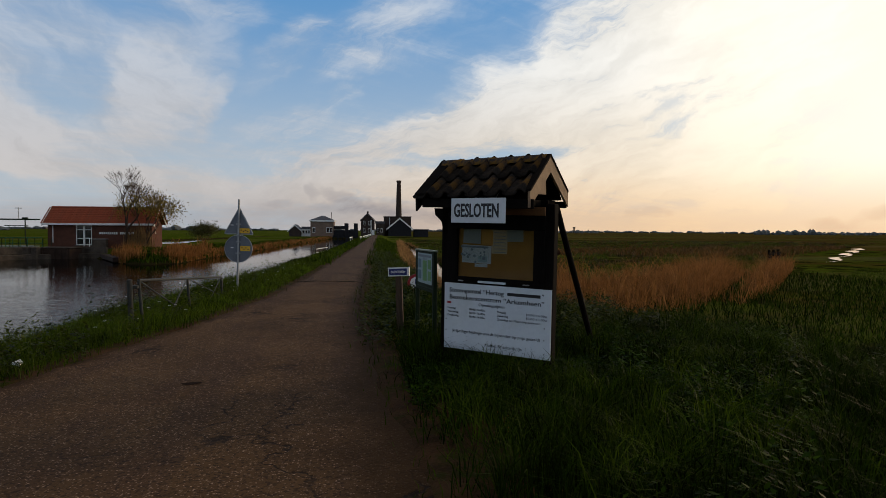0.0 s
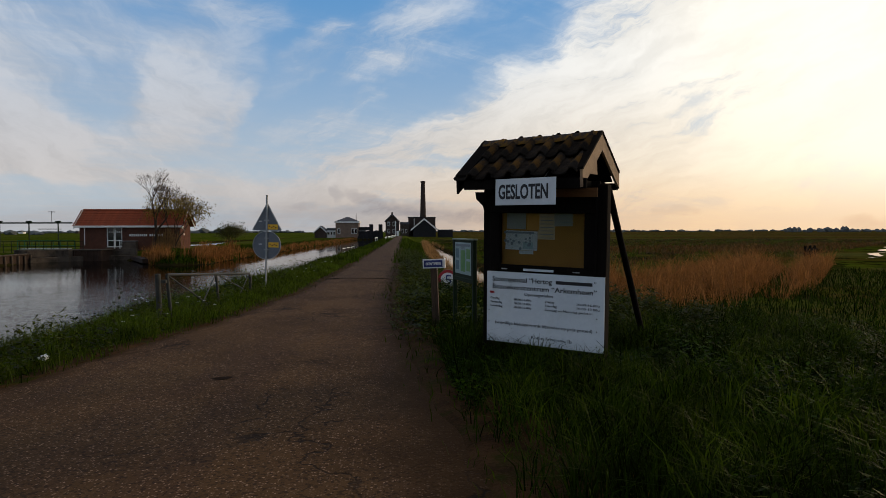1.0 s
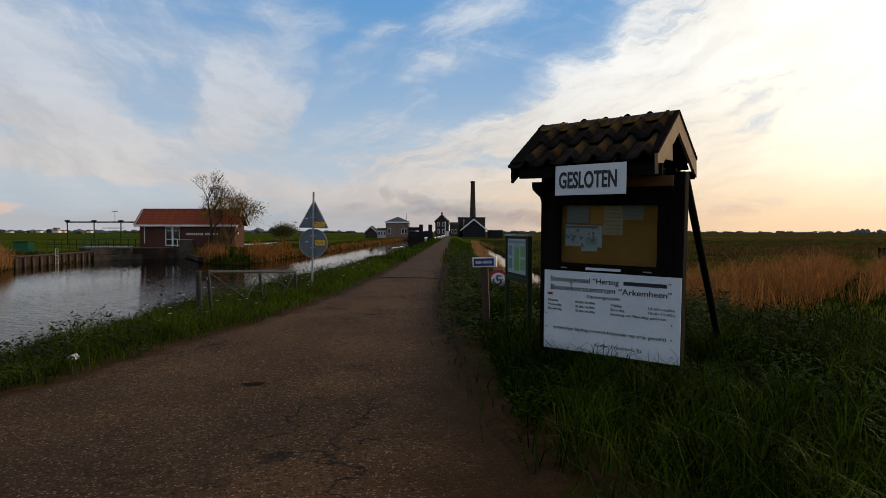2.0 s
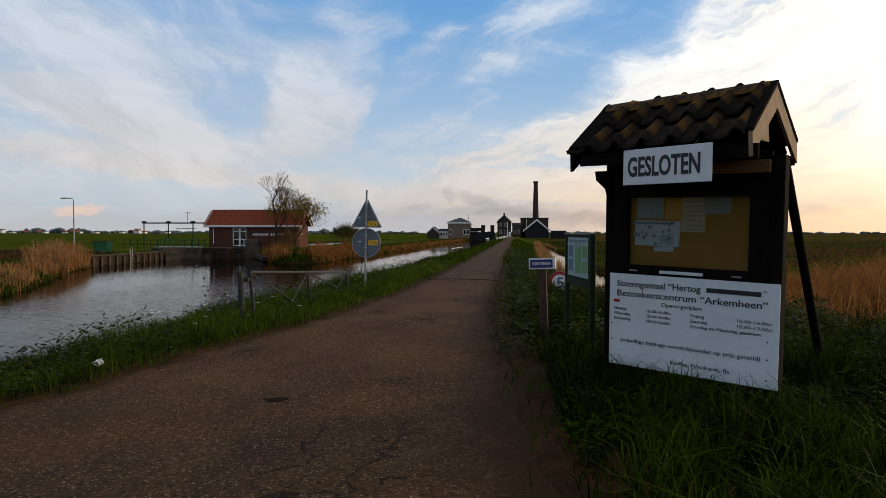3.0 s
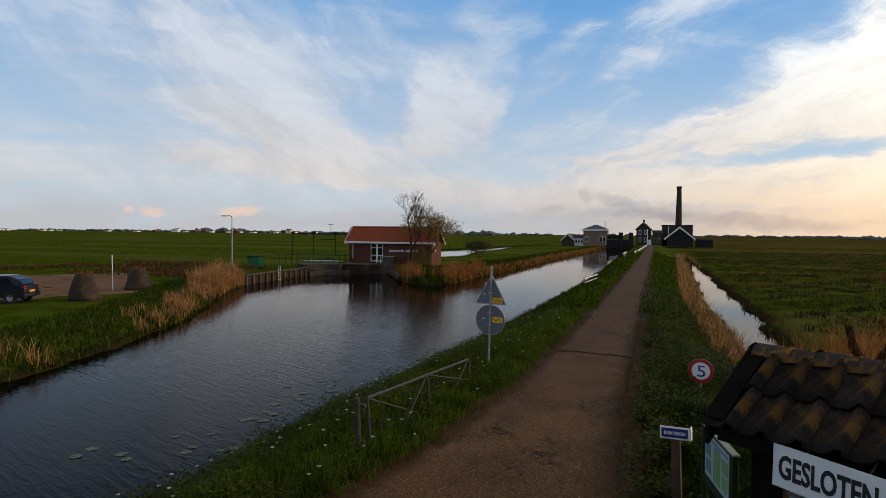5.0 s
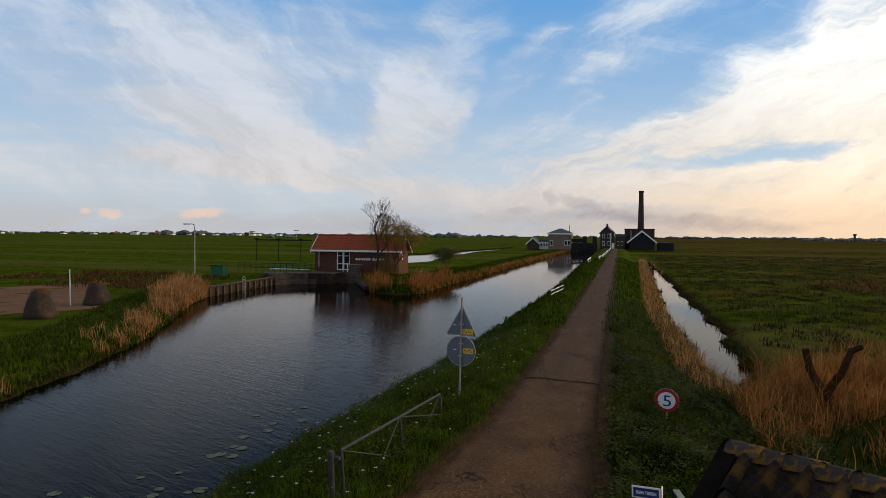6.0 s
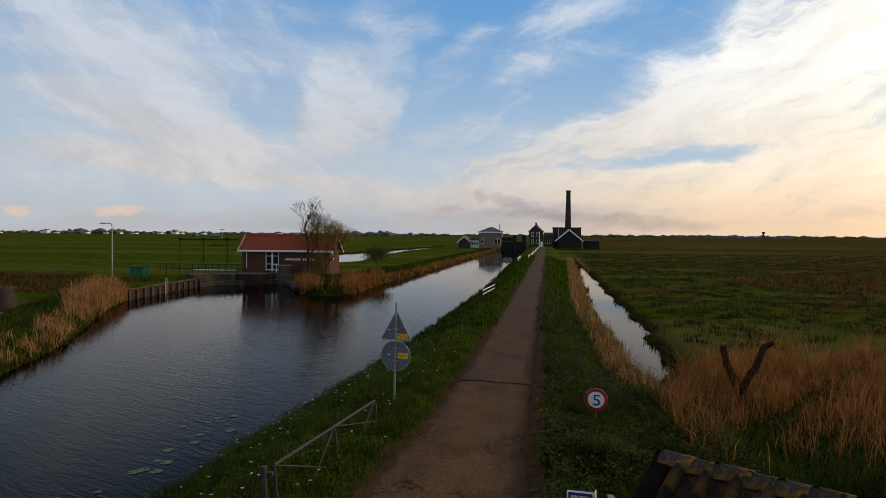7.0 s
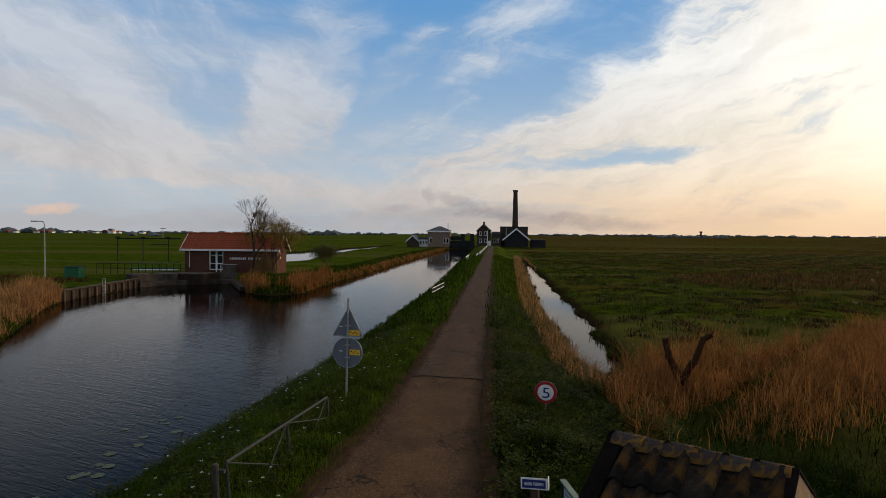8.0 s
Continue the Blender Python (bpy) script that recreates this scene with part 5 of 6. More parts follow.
def station():
    y0 = 215.0
    # chimney
    c = thing("chimney", pose(7.2, y0 + 9, -0.3), "tall tapering dark brick factory chimney", "chimney")
    part("shaft", rod(bmesh.new(), (0, 0, 0), (0, 0, 19.2), 1.25, 0.70, 20), BRICKD, c, smooth=False)
    part("collar", rod(bmesh.new(), (0, 0, 18.9), (0, 0, 19.5), 0.86, 0.86, 20), BRICKD, c)
    part("plinth", boxb(0, 0, 1.6, 3.2, 3.2, 3.4), BRICKD, c)
    # engine house: dark block with a flat parapet and a lower gabled boiler house in front
    e = thing("engine_house", pose(0, 0, 0), "black boarded engine house behind a gabled boiler house", "building")
    seg_box("wall", 2.0, 11.4, y0 + 5, y0 + 14, -0.4, 6.25, BRICKD, e)
    seg_box("parapet", 1.85, 11.55, y0 + 4.85, y0 + 14.15, 6.25, 6.5, BLACKW, e)
    part("drainpipe", rod(bmesh.new(), (4.0, y0 + 4.8, 0), (4.0, y0 + 4.8, 6), 0.12), TRIM, e)
    b = thing("boiler_house", pose(0, 0, 0), "black weatherboarded gabled boiler house with white bargeboards", "building")
    part("gable_wall", prism([(3.5, -0.4), (11.2, -0.4), (11.2, 2.2), (7.3, 5.4), (3.5, 2.2)], y0 - 1, y0 + 5), BLACKW, b)
    for a, q in (((7.3, 5.95), (2.75, 2.15)), ((7.3, 5.95), (11.9, 2.15))):
        part("bargeboard", prism([a, q, (q[0], q[1] - 0.55), (a[0], a[1] - 0.6)], y0 - 1.4, y0 - 1.25), TRIM, b, "white bargeboard")
        part("roof_slope", prism([(a[0], a[1] + 0.05), (q[0], q[1] + 0.05), (q[0], q[1] - 0.2), (a[0], a[1] - 0.25)], y0 - 1.2, y0 + 5), ROOFG, b)
    for i in range(12):
        seg_box("board", 3.6 + i * 0.63, 3.6 + i * 0.63 + 0.56, y0 - 1.06, y0 - 1.0, -0.4, 2.1, BLACKW, b)
    s = thing("storage_shed", pose(0, 0, 0), "low dark flat-roofed shed beside the boiler house", "shed")
    seg_box("wall", 12.2, 17.2, y0 + 2, y0 + 6, -0.6, 1.9, BLACKW, s)
    seg_box("roof", 12.0, 17.4, y0 + 1.8, y0 + 6.2, 1.9, 2.1, ROOFG, s)
    # narrow gabled tower house
    t = thing("tower_house", pose(0, 0, 0), "narrow tall brick house with a steep gable and small finial", "building")
    x0, x1, ys = -6.0, -0.9, y0 - 1.5
    part("body", prism([(x0 + 0.3, -0.4), (x1 - 0.3, -0.4), (x1 - 0.3, 4.9), ((x0 + x1) / 2, 7.0), (x0 + 0.3, 4.9)], ys, ys + 8), BRICKD, t)
    for s_ in (x0, x1):
        m = (x0 + x1) / 2
        part("roof_slope", prism([(m, 7.45), (s_, 5.0), (s_, 4.7), (m, 7.1)], ys - 0.4, ys + 8.3), ROOFG, t)
    part("finial", boxb((x0 + x1) / 2, ys - 0.2, 7.6, 0.6, 0.5, 0.7, 0.05), BRICKD, t)
    for z in (1.6, 4.0):
        for x in (-4.6, -2.9):
            pane_window(t, x, ys, z, 0.8, 1.4)
    part("pipe", rod(bmesh.new(), (-2.3, ys - 0.2, 0), (-2.3, ys - 0.2, 5), 0.14), TRIM, t)
    part("door", boxb(-1.6, ys - 0.05, 0.7, 0.8, 0.1, 1.9), TRIM, t, "pale door")
    l = thing("link_building", pose(0, 0, 0), "low pale building between tower and engine house", "building")
    seg_box("wall", -0.8, 2.2, y0 + 1, y0 + 7, -0.4, 3.9, CONC, l)
    seg_box("roof", -1.0, 2.3, y0 + 0.8, y0 + 7.2, 3.9, 4.7, ROOFG, l)
    for x in (0.0, 1.2):
        pane_window(l, x, y0 + 1, 1.6, 0.7, 1.4)
    # sluice: dark lifting towers over the canal's end
    g = thing("sluice_gate", pose(0, 0, 0), "dark steel sluice with lifting towers across the canal", "sluice")
    for x in (-10.5, -7.4):
        part("lifting_tower", boxb(x, y0 - 1, 1.2, 1.3, 1.2, 5.4, 0.05), BLACKW, g)
    part("gate_beam", boxb(-11.2, y0 - 0.8, 0.3, 9.2, 0.8, 2.6), BLACKW, g)
    part("upper_beam", boxb(-12.5, y0 - 0.2, 2.4, 5.0, 0.5, 1.2), BLACKW, g)
    for i in range(6):
        part("pier", boxb(-14.8 + i * 1.5, y0 - 1.8, -0.9, 0.4, 0.5, 1.6), BLACKW, g)
    # hipped house with a white cornice
    h = thing("hipped_house", pose(0, 0, 0), "square brick house with a shallow hipped roof and white cornice", "house")
    x0, x1, yh = -22.3, -14.8, y0 - 2
    seg_box("wall", x0, x1, yh, yh + 7, -0.6, 4.4, BRICKP, h)
    seg_box("cornice", x0 - 0.35, x1 + 0.35, yh - 0.35, yh + 7.35, 4.4, 4.85, TRIM, h, "white cornice")
    bm = bmesh.new()
    vs = [bm.verts.new(p) for p in ((x0 - 0.3, yh - 0.3, 4.85), (x1 + 0.3, yh - 0.3, 4.85), (x1 + 0.3, yh + 7.3, 4.85), (x0 - 0.3, yh + 7.3, 4.85), (-19.0, yh + 3.5, 6.4), (-18.1, yh + 3.5, 6.4))]
    for f in ((0, 1, 5, 4), (1, 2, 5), (2, 3, 4, 5), (3, 0, 4), (0, 3, 2, 1)):
        bm.faces.new([vs[i] for i in f])
    part("roof", bm, ROOFG, h)
    part("mast", rod(bmesh.new(), (-15.6, yh + 2, 4.8), (-15.6, yh + 2, 7.6), 0.09), IRON, h)
    for x in (-21.2, -16.6, -15.6):
        pane_window(h, x, yh, 1.6, 0.9, 1.8)
    lo = thing("low_house", pose(0, 0, 0), "low white-gabled cottage beside the hipped house", "house")
    part("gable_wall", prism([(-29.4, -0.6), (-25.6, -0.6), (-25.6, 1.4), (-27.5, 3.1), (-29.4, 1.4)], yh + 1, yh + 8), BRICKD, lo)
    for a, q in (((-27.5, 3.4), (-29.9, 1.2)), ((-27.5, 3.4), (-25.1, 1.2))):
        part("bargeboard", prism([a, q, (q[0], q[1] - 0.35), (a[0], a[1] - 0.4)], yh + 0.6, yh + 0.75), TRIM, lo)
        part("roof_slope", prism([(a[0], a[1] + 0.03), (q[0], q[1] + 0.03), (q[0], q[1] - 0.2), (a[0], a[1] - 0.2)], yh + 0.8, yh + 8), ROOFG, lo)
    seg_box("wing", -25.6, -22.4, yh + 3, yh + 7, -0.6, 1.9, TRIM, lo)
    seg_box("wing_roof", -25.6, -22.3, yh + 2.8, yh + 7.2, 1.9, 2.7, ROOFG, lo)
    for x in (-24.9, -24.0, -23.1):
        pane_window(lo, x, yh + 3, 0.9, 0.55, 1.1)


station()


# ---------------------------------------------------------------- distance: low tree lines, farms and a town on the horizon
def far_band(name, label, category, specs, mat, jag):
    """Ragged low hedges and woods, as joined clumps."""
    bm = bmesh.new()
    for x0, x1, y, h in specs:
        x = x0
        while x < x1:
            w_ = random.uniform(0.6, 1.4) * jag
            hh = h * random.uniform(0.45, 1.15)
            m = Matrix.Translation((x, y + random.uniform(-15, 15), hh * 0.35 - 0.8)) @ Matrix.Diagonal((w_, w_ * 0.8, hh * 0.65, 1))
            bmesh.ops.create_icosphere(bm, subdivisions=1, radius=1.0, matrix=m)
            x += w_ * random.uniform(0.7, 1.6)
    for v in bm.verts:
        v.co += Vector((random.uniform(-1, 1), random.uniform(-1, 1), random.uniform(-0.6, 0.6))) * jag * 0.16
    return tagged(part(name, bm, mat), label, category, kind="stuff")


# distance haze is mixed into the trees' own colour
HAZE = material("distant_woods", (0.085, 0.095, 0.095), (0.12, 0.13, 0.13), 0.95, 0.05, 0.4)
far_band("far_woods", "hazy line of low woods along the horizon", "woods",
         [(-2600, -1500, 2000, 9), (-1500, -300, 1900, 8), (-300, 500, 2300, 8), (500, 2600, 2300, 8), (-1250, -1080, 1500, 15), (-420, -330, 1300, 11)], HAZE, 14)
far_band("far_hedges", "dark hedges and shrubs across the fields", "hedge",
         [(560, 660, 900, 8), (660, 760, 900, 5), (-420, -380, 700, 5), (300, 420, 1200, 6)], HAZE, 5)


def town():
    random.seed(11)
    tall = ((-1300, 6), (-1285, 8), (-960, 6), (-930, 9), (-900, 5))
    for i in range(60):
        x = random.uniform(-2100, -500)
        y = 1450 + random.uniform(-60, 60)
        w_, h_ = random.uniform(6, 16), random.uniform(2.2, 4.2)
        if i < len(tall):
            x, h_ = tall[i]
            w_ = 12
        b = thing("town_block", pose(x, y, -0.8), "pale far-off town building on the horizon", "building", "town on the horizon")
        part("wall", boxb(0, 0, h_ / 2, w_, 12, h_), TRIM if random.random() < 0.55 else CONC, b)
        part("roof", prism([(-w_ / 2, h_), (w_ / 2, h_), (w_ / 2 - 3, h_ + 2.5), (-w_ / 2 + 3, h_ + 2.5)], -6.2, 6.2), ROOFG if random.random() < 0.6 else ROOFR, b)
    t = thing("water_tower", pose(530, 1700, -0.8), "far water tower on the horizon", "tower")
    part("shaft", boxb(0, 0, 6, 3.5, 3.5, 12), CONC, t)
    part("tank", boxb(0, 0, 13.5, 6, 6, 4, 0.4), CONC, t)


town()


# ---------------------------------------------------------------- trees and shrubs
def grow(segs, p, d, length, r, depth, tips, spread, droop, rng, forks=(2, 3, 3, 3), thin=0.011):
    """Branches, forking down to twigs; segs collects the pieces, tips the ends."""
    n = 3
    q = p
    for i in range(n):
        d = (d + Vector((rng.uniform(-1, 1), rng.uniform(-1, 1), rng.uniform(-0.6, 0.8))) * 0.16 + Vector((0, 0, droop * 0.08))).normalized()
        e = q + d * length / n
        segs.append((q, e, r * (1 - i / n * 0.35), r * (1 - (i + 1) / n * 0.35)))
        q = e
    tips.append((q, d, depth))
    if depth == 0:
        return
    for i in range(rng.choice(forks)):
        side = Vector((rng.uniform(-1, 1), rng.uniform(-1, 1), rng.uniform(-0.15, 0.5)))
        grow(segs, q, (d + side * spread).normalized(), length * rng.uniform(0.62, 0.85), max(thin, r * 0.60), depth - 1, tips, spread, droop, rng, forks, thin)


def wood_mesh(name, segs, mat, parent):
    """Tapering branch pieces, joined into one mesh."""
    v, f = [], []
    for a, b, r1, r2 in segs:
        n = 7 if r1 > 0.05 else 4 if r1 > 0.02 else 3
        d = (b - a).normalized()
        u = d.orthogonal().normalized()
        w_ = d.cross(u)
        k = len(v)
        for c, r in ((a, r1), (b, r2)):
            v += [c + (u * math.cos(6.2832 * j / n) + w_ * math.sin(6.2832 * j / n)) * r for j in range(n)]
        f += [(k + j, k + (j + 1) % n, k + n + (j + 1) % n, k + n + j) for j in range(n)]
    ob = mesh_from(name, v, f, mat)
    ob.parent = parent
    return ob


def leaves(points, count, spread, size, mat, name, parent, rng, hang=0.0):
    v, f = [], []
    for i in range(count):
        p, d, _ = rng.choice(points)
        c = p + Vector((rng.gauss(0, spread), rng.gauss(0, spread), rng.gauss(0, spread) - rng.random() * hang))
        u = Vector((rng.uniform(-1, 1), rng.uniform(-1, 1), rng.uniform(-1, 1) - hang)).normalized()
        w_ = u.cross(Vector((rng.uniform(-1, 1), rng.uniform(-1, 1), rng.uniform(-1, 1)))).normalized()
        s = size * rng.uniform(0.6, 1.4)
        k = len(v)
        v += [c, c + u * s * 0.5 + w_ * s * 0.22, c + u * s, c + u * s * 0.5 - w_ * s * 0.22]
        f.append((k, k + 1, k + 2, k + 3))
    ob = mesh_from(name, v, f, mat)
    ob.parent = parent
    return ob


def tree(name, x, y, z, h, seed, label, depth=5, spread=0.55, leaf=None, count=0, size=0.12, lean=(0, 0), stems=1, droop=0.0, hang=0.0, forks=(2, 3, 3, 3), thin=0.011, flare=0.25):
    rng = random.Random(seed)
    t = thing(name, pose(x, y, z), label, "tree")
    segs, tips = [], []
    for s in range(stems):
        d = Vector((lean[0] + rng.uniform(-flare, flare) * (stems > 1), lean[1] + rng.uniform(-0.2, 0.2) * (stems > 1), 1)).normalized()
        grow(segs, Vector((rng.uniform(-0.2, 0.2) * (stems > 1), 0, -0.1)), d, h * 0.26, 0.018 * h / stems ** 0.5, depth, tips, spread, droop, rng, forks, thin)
    wood_mesh("trunk", segs, BARK, t)
    if count:
        leaves([q for q in tips if q[2] <= 2], count, 0.28, size, leaf, "crown", t, rng, hang)
    return t


tree("bare_tree", -24.4, 65.5, -0.7, 9.0, 8, "bare spring tree with fine upswept twigs beside the pump house", 6, 1.0, LEAF, 260, 0.10, (0.02, 0), 1, 0.7, 0.0, (3, 3, 2, 3), 0.011)
willow = tree("willow_tree", -22.6, 65.3, -0.7, 7.6, 21, "young willow with drooping yellow-brown catkin twigs", 5, 0.75, LEAF, 4200, 0.17, (0.36, 0), 3, -0.1, 0.9, (2, 3, 3), 0.010, 0.30)
rng = random.Random(12)
segs = []
for i in range(110):
    p = Vector((rng.gauss(-0.5, 0.75), rng.gauss(0, 0.25), 0))
    q = p + Vector((rng.uniform(-0.25, 0.25), 0, rng.uniform(0.8, 1.7)))
    segs += [(p, q, 0.030, 0.022), (q, q + Vector((rng.uniform(-0.3, 0.3), 0, rng.uniform(0.5, 1.3))), 0.022, 0.010)]
tagged(wood_mesh("shoots", segs, OCHRE, willow), "ochre young shoots round the foot")
tree("round_bush", -20.5, 80.3, -0.9, 4.2, 33, "low rounded bush coming into leaf on the bank", 4, 0.95, BUSH, 3400, 0.17, (0, 0), 8, 0.0, 0.0, (2, 3), 0.012, 0.55)


def pollard():
    """Weathered forked stump among the reeds."""
    s = thing("forked_stump", pose(6.45, 21.5, -0.92) @ Matrix.Scale(1.25, 4), "weathered forked dead tree stump in the reeds", "stump")
    bm = bmesh.new()
    rod(bm, (0, 0, 0), (0.02, 0, 0.35), 0.15, 0.13, 10)
    rod(bm, (0, 0, 0.25), (-0.28, 0.05, 0.85), 0.105, 0.085, 9)
    rod(bm, (-0.28, 0.05, 0.82), (-0.38, 0.05, 1.30), 0.085, 0.07, 9)
    rod(bm, (0, 0, 0.25), (0.30, 0.0, 0.75), 0.10, 0.085, 9)
    rod(bm, (0.30, 0, 0.72), (0.52, 0, 1.35), 0.085, 0.065, 9)
    rod(bm, (0.50, 0, 1.30), (0.72, 0.02, 1.40), 0.07, 0.05, 9)
    for v in bm.verts:
        v.co += Vector((random.uniform(-1, 1), random.uniform(-1, 1), random.uniform(-1, 1))) * 0.014
    part("trunk", bm, OLDWOOD, s)
    return s


OLDWOOD = material("rotten_brown_wood", (0.045, 0.022, 0.011), (0.022, 0.011, 0.006), 0.95, 5, 40, 0.8, stretch=(1, 1, 0.25), spec=0.02)
pollard()

g = thing("bank_rail", pose(-3.2, 45.7, -0.30, 0, 0, 86), "low white two-bar wooden rail on the canal bank", "railing", "rails along the canal")
for u in (-2.6, -0.9, 0.9, 2.6):
    part("post", boxb(u, 0, 0.25, 0.07, 0.07, 0.75, 0.01), CONC, g)
for z in (0.30, 0.55):
    part("rail", boxb(0, 0, z, 5.2, 0.04, 0.05, 0.008), TRIM, g)

for i, (x, y) in enumerate(((-3.4, 100), (-2.2, 110), (-2.0, 120), (-2.0, 130), (-1.9, 140), (-1.9, 150), (-1.9, 160), (-1.8, 170), (-1.8, 180), (-1.8, 190))):
    g = thing("kerb_rail", pose(x - 0.25, y, 0, 0, 0, 90), "long pale guard rail beside the lane", "railing", "rails along the canal")
    part("rail", boxb(0, 0, 0.45, 10.0, 0.08, 0.14, 0.01), TRIM, g)
    part("post", boxb(-2, 0, 0.2, 0.1, 0.08, 0.5), TRIM, g)
    part("post", boxb(3, 0, 0.2, 0.1, 0.08, 0.5), TRIM, g)


# ---------------------------------------------------------------- sward, herbs and reeds
rs = np.random.RandomState(4)


def blades(name, x, y, hgt, width, lean, mat, label, category, z=None, curl=0.5):
    """Bent tapering blades, two faces each, standing on the land."""
    n = len(x)
    z = land_height(x, y) - 0.02 if z is None else z
    a = rs.uniform(0, 2 * np.pi, n)
    u = np.stack([np.cos(a), np.sin(a), np.zeros(n)], -1)
    b = a + rs.uniform(0.6, 2.4, n)
    l = np.stack([np.cos(b), np.sin(b), np.zeros(n)], -1) * (lean * rs.uniform(0.2, 1.0, n) * hgt)[:, None]
    base = np.stack([x, y, z], -1)
    w_ = (width * rs.uniform(0.6, 1.3, n))[:, None]
    h1 = np.stack([np.zeros(n), np.zeros(n), hgt * 0.6], -1)
    h2 = np.stack([np.zeros(n), np.zeros(n), hgt * (1 - 0.25 * curl)], -1)
    p = np.stack([base - u * w_, base + u * w_, base + h1 + l * 0.35 + u * w_ * 0.8, base + h1 + l * 0.35 - u * w_ * 0.8, base + h2 + l + u * w_ * 0.12, base + h2 + l - u * w_ * 0.12], 1)
    k = np.arange(n)[:, None] * 6
    q = np.concatenate([k + np.array([0, 1, 2, 3]), k + np.array([3, 2, 4, 5])], 0)
    ob = mesh_np(name, p.reshape(-1, 3), q, mat)
    return tagged(ob, label, category, kind="stuff")


def scatter(n, x0, x1, y0, y1, keep=None, power=1.0):
    """Random places; keep: a function that tells which stay; power above 1 crowds them towards y0."""
    x = rs.uniform(x0, x1, n)
    y = y0 + (y1 - y0) * rs.uniform(0, 1, n) ** power
    if keep is not None:
        k = keep(x, y)
        x, y = x[k], y[k]
    return x, y


def verge(x, y):
    l, r = road_edges(y)
    off = rs.normal(0.0, 0.24, len(x))
    return ((x < l - 0.10 + off * 0.5) | (x > r + 0.14 + off + 0.12 * np.clip(1 - np.abs(y - 4.5) / 4, 0, 1))) & (land_height(x, y) > WATER_Z + 0.03)


def clump(x, y, s, seed, lo):
    return wobble(x, y, s, seed) + 0.7 * wobble(x, y, s * 3.1, seed + 3) > lo


def put(name, xy, lo, hi, width, lean, mat, label, category, curl=0.5, uneven=0.0):
    x, y = xy
    swell = 1 + uneven * (0.7 * wobble(x, y, 0.8, 9.0) + 0.6 * wobble(x, y, 2.3, 4.0))
    return blades(name, x, y, rs.uniform(lo, hi, len(x)) * np.clip(swell, 0.3, 1.8), np.full(len(x), width), lean, mat, label, category, None, curl)


def tufts(n, each, x0, x1, y0, y1, keep, power, spread):
    """Places gathered in tussocks."""
    x, y = scatter(n, x0, x1, y0, y1, keep, power)
    x, y = np.repeat(x, each), np.repeat(y, each)
    return x + rs.normal(0, spread, len(x)), y + rs.normal(0, spread * 0.8, len(x))


G = "grass"
put("verge_grass", scatter(120000, -7.5, 8.5, 0.3, 26, verge, 1.5), 0.05, 0.20, 0.005, 0.7, GRASS, "short dark green verge grass along the lane", G, 0.5, 0.5)
put("rear_verge_grass", scatter(24000, -9, 9, -7, 0.3, verge), 0.05, 0.20, 0.007, 0.7, GRASS, "short verge grass on both sides of the lane", G)
put("bank_grass", scatter(160000, -7.4, -1.6, 3.5, 45, verge, 1.5), 0.07, 0.27, 0.0042, 0.8, LITG, "long grass on the canal bank", G, 0.6, 0.5)
put("tall_grass", scatter(120000, 1.3, 10.5, 0.6, 15, lambda x, y: verge(x, y) & clump(x, y, 1.3, 1.0, -0.25), 1.0), 0.14, 0.46, 0.0045, 1.0, SHADEG, "tall rank grass coloured as in shade round the kiosk", G, 0.9, 0.95)
put("grass_tussocks", tufts(620, 40, 1.5, 9.5, 0.8, 14, verge, 1.0, 0.07), 0.22, 0.52, 0.0045, 1.1, GRASS, "arching tussocks of long grass on the verge", G, 0.9)
put("edge_moss_grass", scatter(34000, 0.6, 3.2, 0.5, 30, lambda x, y: (x > road_edges(y)[1] + 0.08) & (x < road_edges(y)[1] + 1.3) & clump(x, y, 2.6, 6.0, -0.15), 1.4), 0.02, 0.10, 0.005, 1.0, GRASS, "thin short grass growing over the trodden earth", G)
put("far_verge_grass", scatter(30000, -7, 6, 28, 120, verge, 1.6), 0.15, 0.40, 0.022, 0.6, GRASS, "grass on the far verges", G)
put("edge_straw", scatter(52000, -4.4, 2.9, 1.5, 40, lambda x, y: ((x < road_edges(y)[0] - 0.05) | (x > road_edges(y)[1] + 0.02)) & ((np.abs(x - road_edges(y)[0]) < 0.5) | (np.abs(x - road_edges(y)[1]) < 0.8)), 1.4), 0.02, 0.09, 0.005, 1.4, STRAW, "dry orange-brown grass along the asphalt edge", G)


def meadow(x, y):
    return (x > 7.2) & (y > 24 + 1.02 * (x - 6)) & clump(x, y, 0.30, 5.0, -0.05)


def hollows(x, y):
    return (x > 7.2) & (y > 24 + 1.02 * (x - 6)) & clump(x, y, 0.42, 11.0, 0.05)


put("field_tussocks", tufts(6500, 26, 7, 95, 20, 160, meadow, 1.4, 0.28), 0.12, 0.42, 0.022, 0.9, FIELD, "rough tussocks on the wet meadow", G, 0.5, 0.6)
put("slope_grass", scatter(50000, 9, 40, 6, 40, lambda x, y: (y < 15 + 1.1 * (x - 11)), 1.2), 0.05, 0.17, 0.012, 0.8, GRASS, "dark green grass right of the reed bed", G)
put("field_rushes", tufts(7000, 26, 7, 110, 22, 170, hollows, 1.4, 0.34), 0.10, 0.32, 0.028, 1.2, RUSH, "dark rushes in the wet hollows of the meadow", G)
put("dead_tussocks", tufts(2400, 26, 7, 120, 22, 170, lambda x, y: hollows(x, y) & (x > 9 + 0.06 * y), 1.2, 0.40), 0.10, 0.36, 0.026, 1.0, DRY, "dead brown rushes on the wet meadow", G)

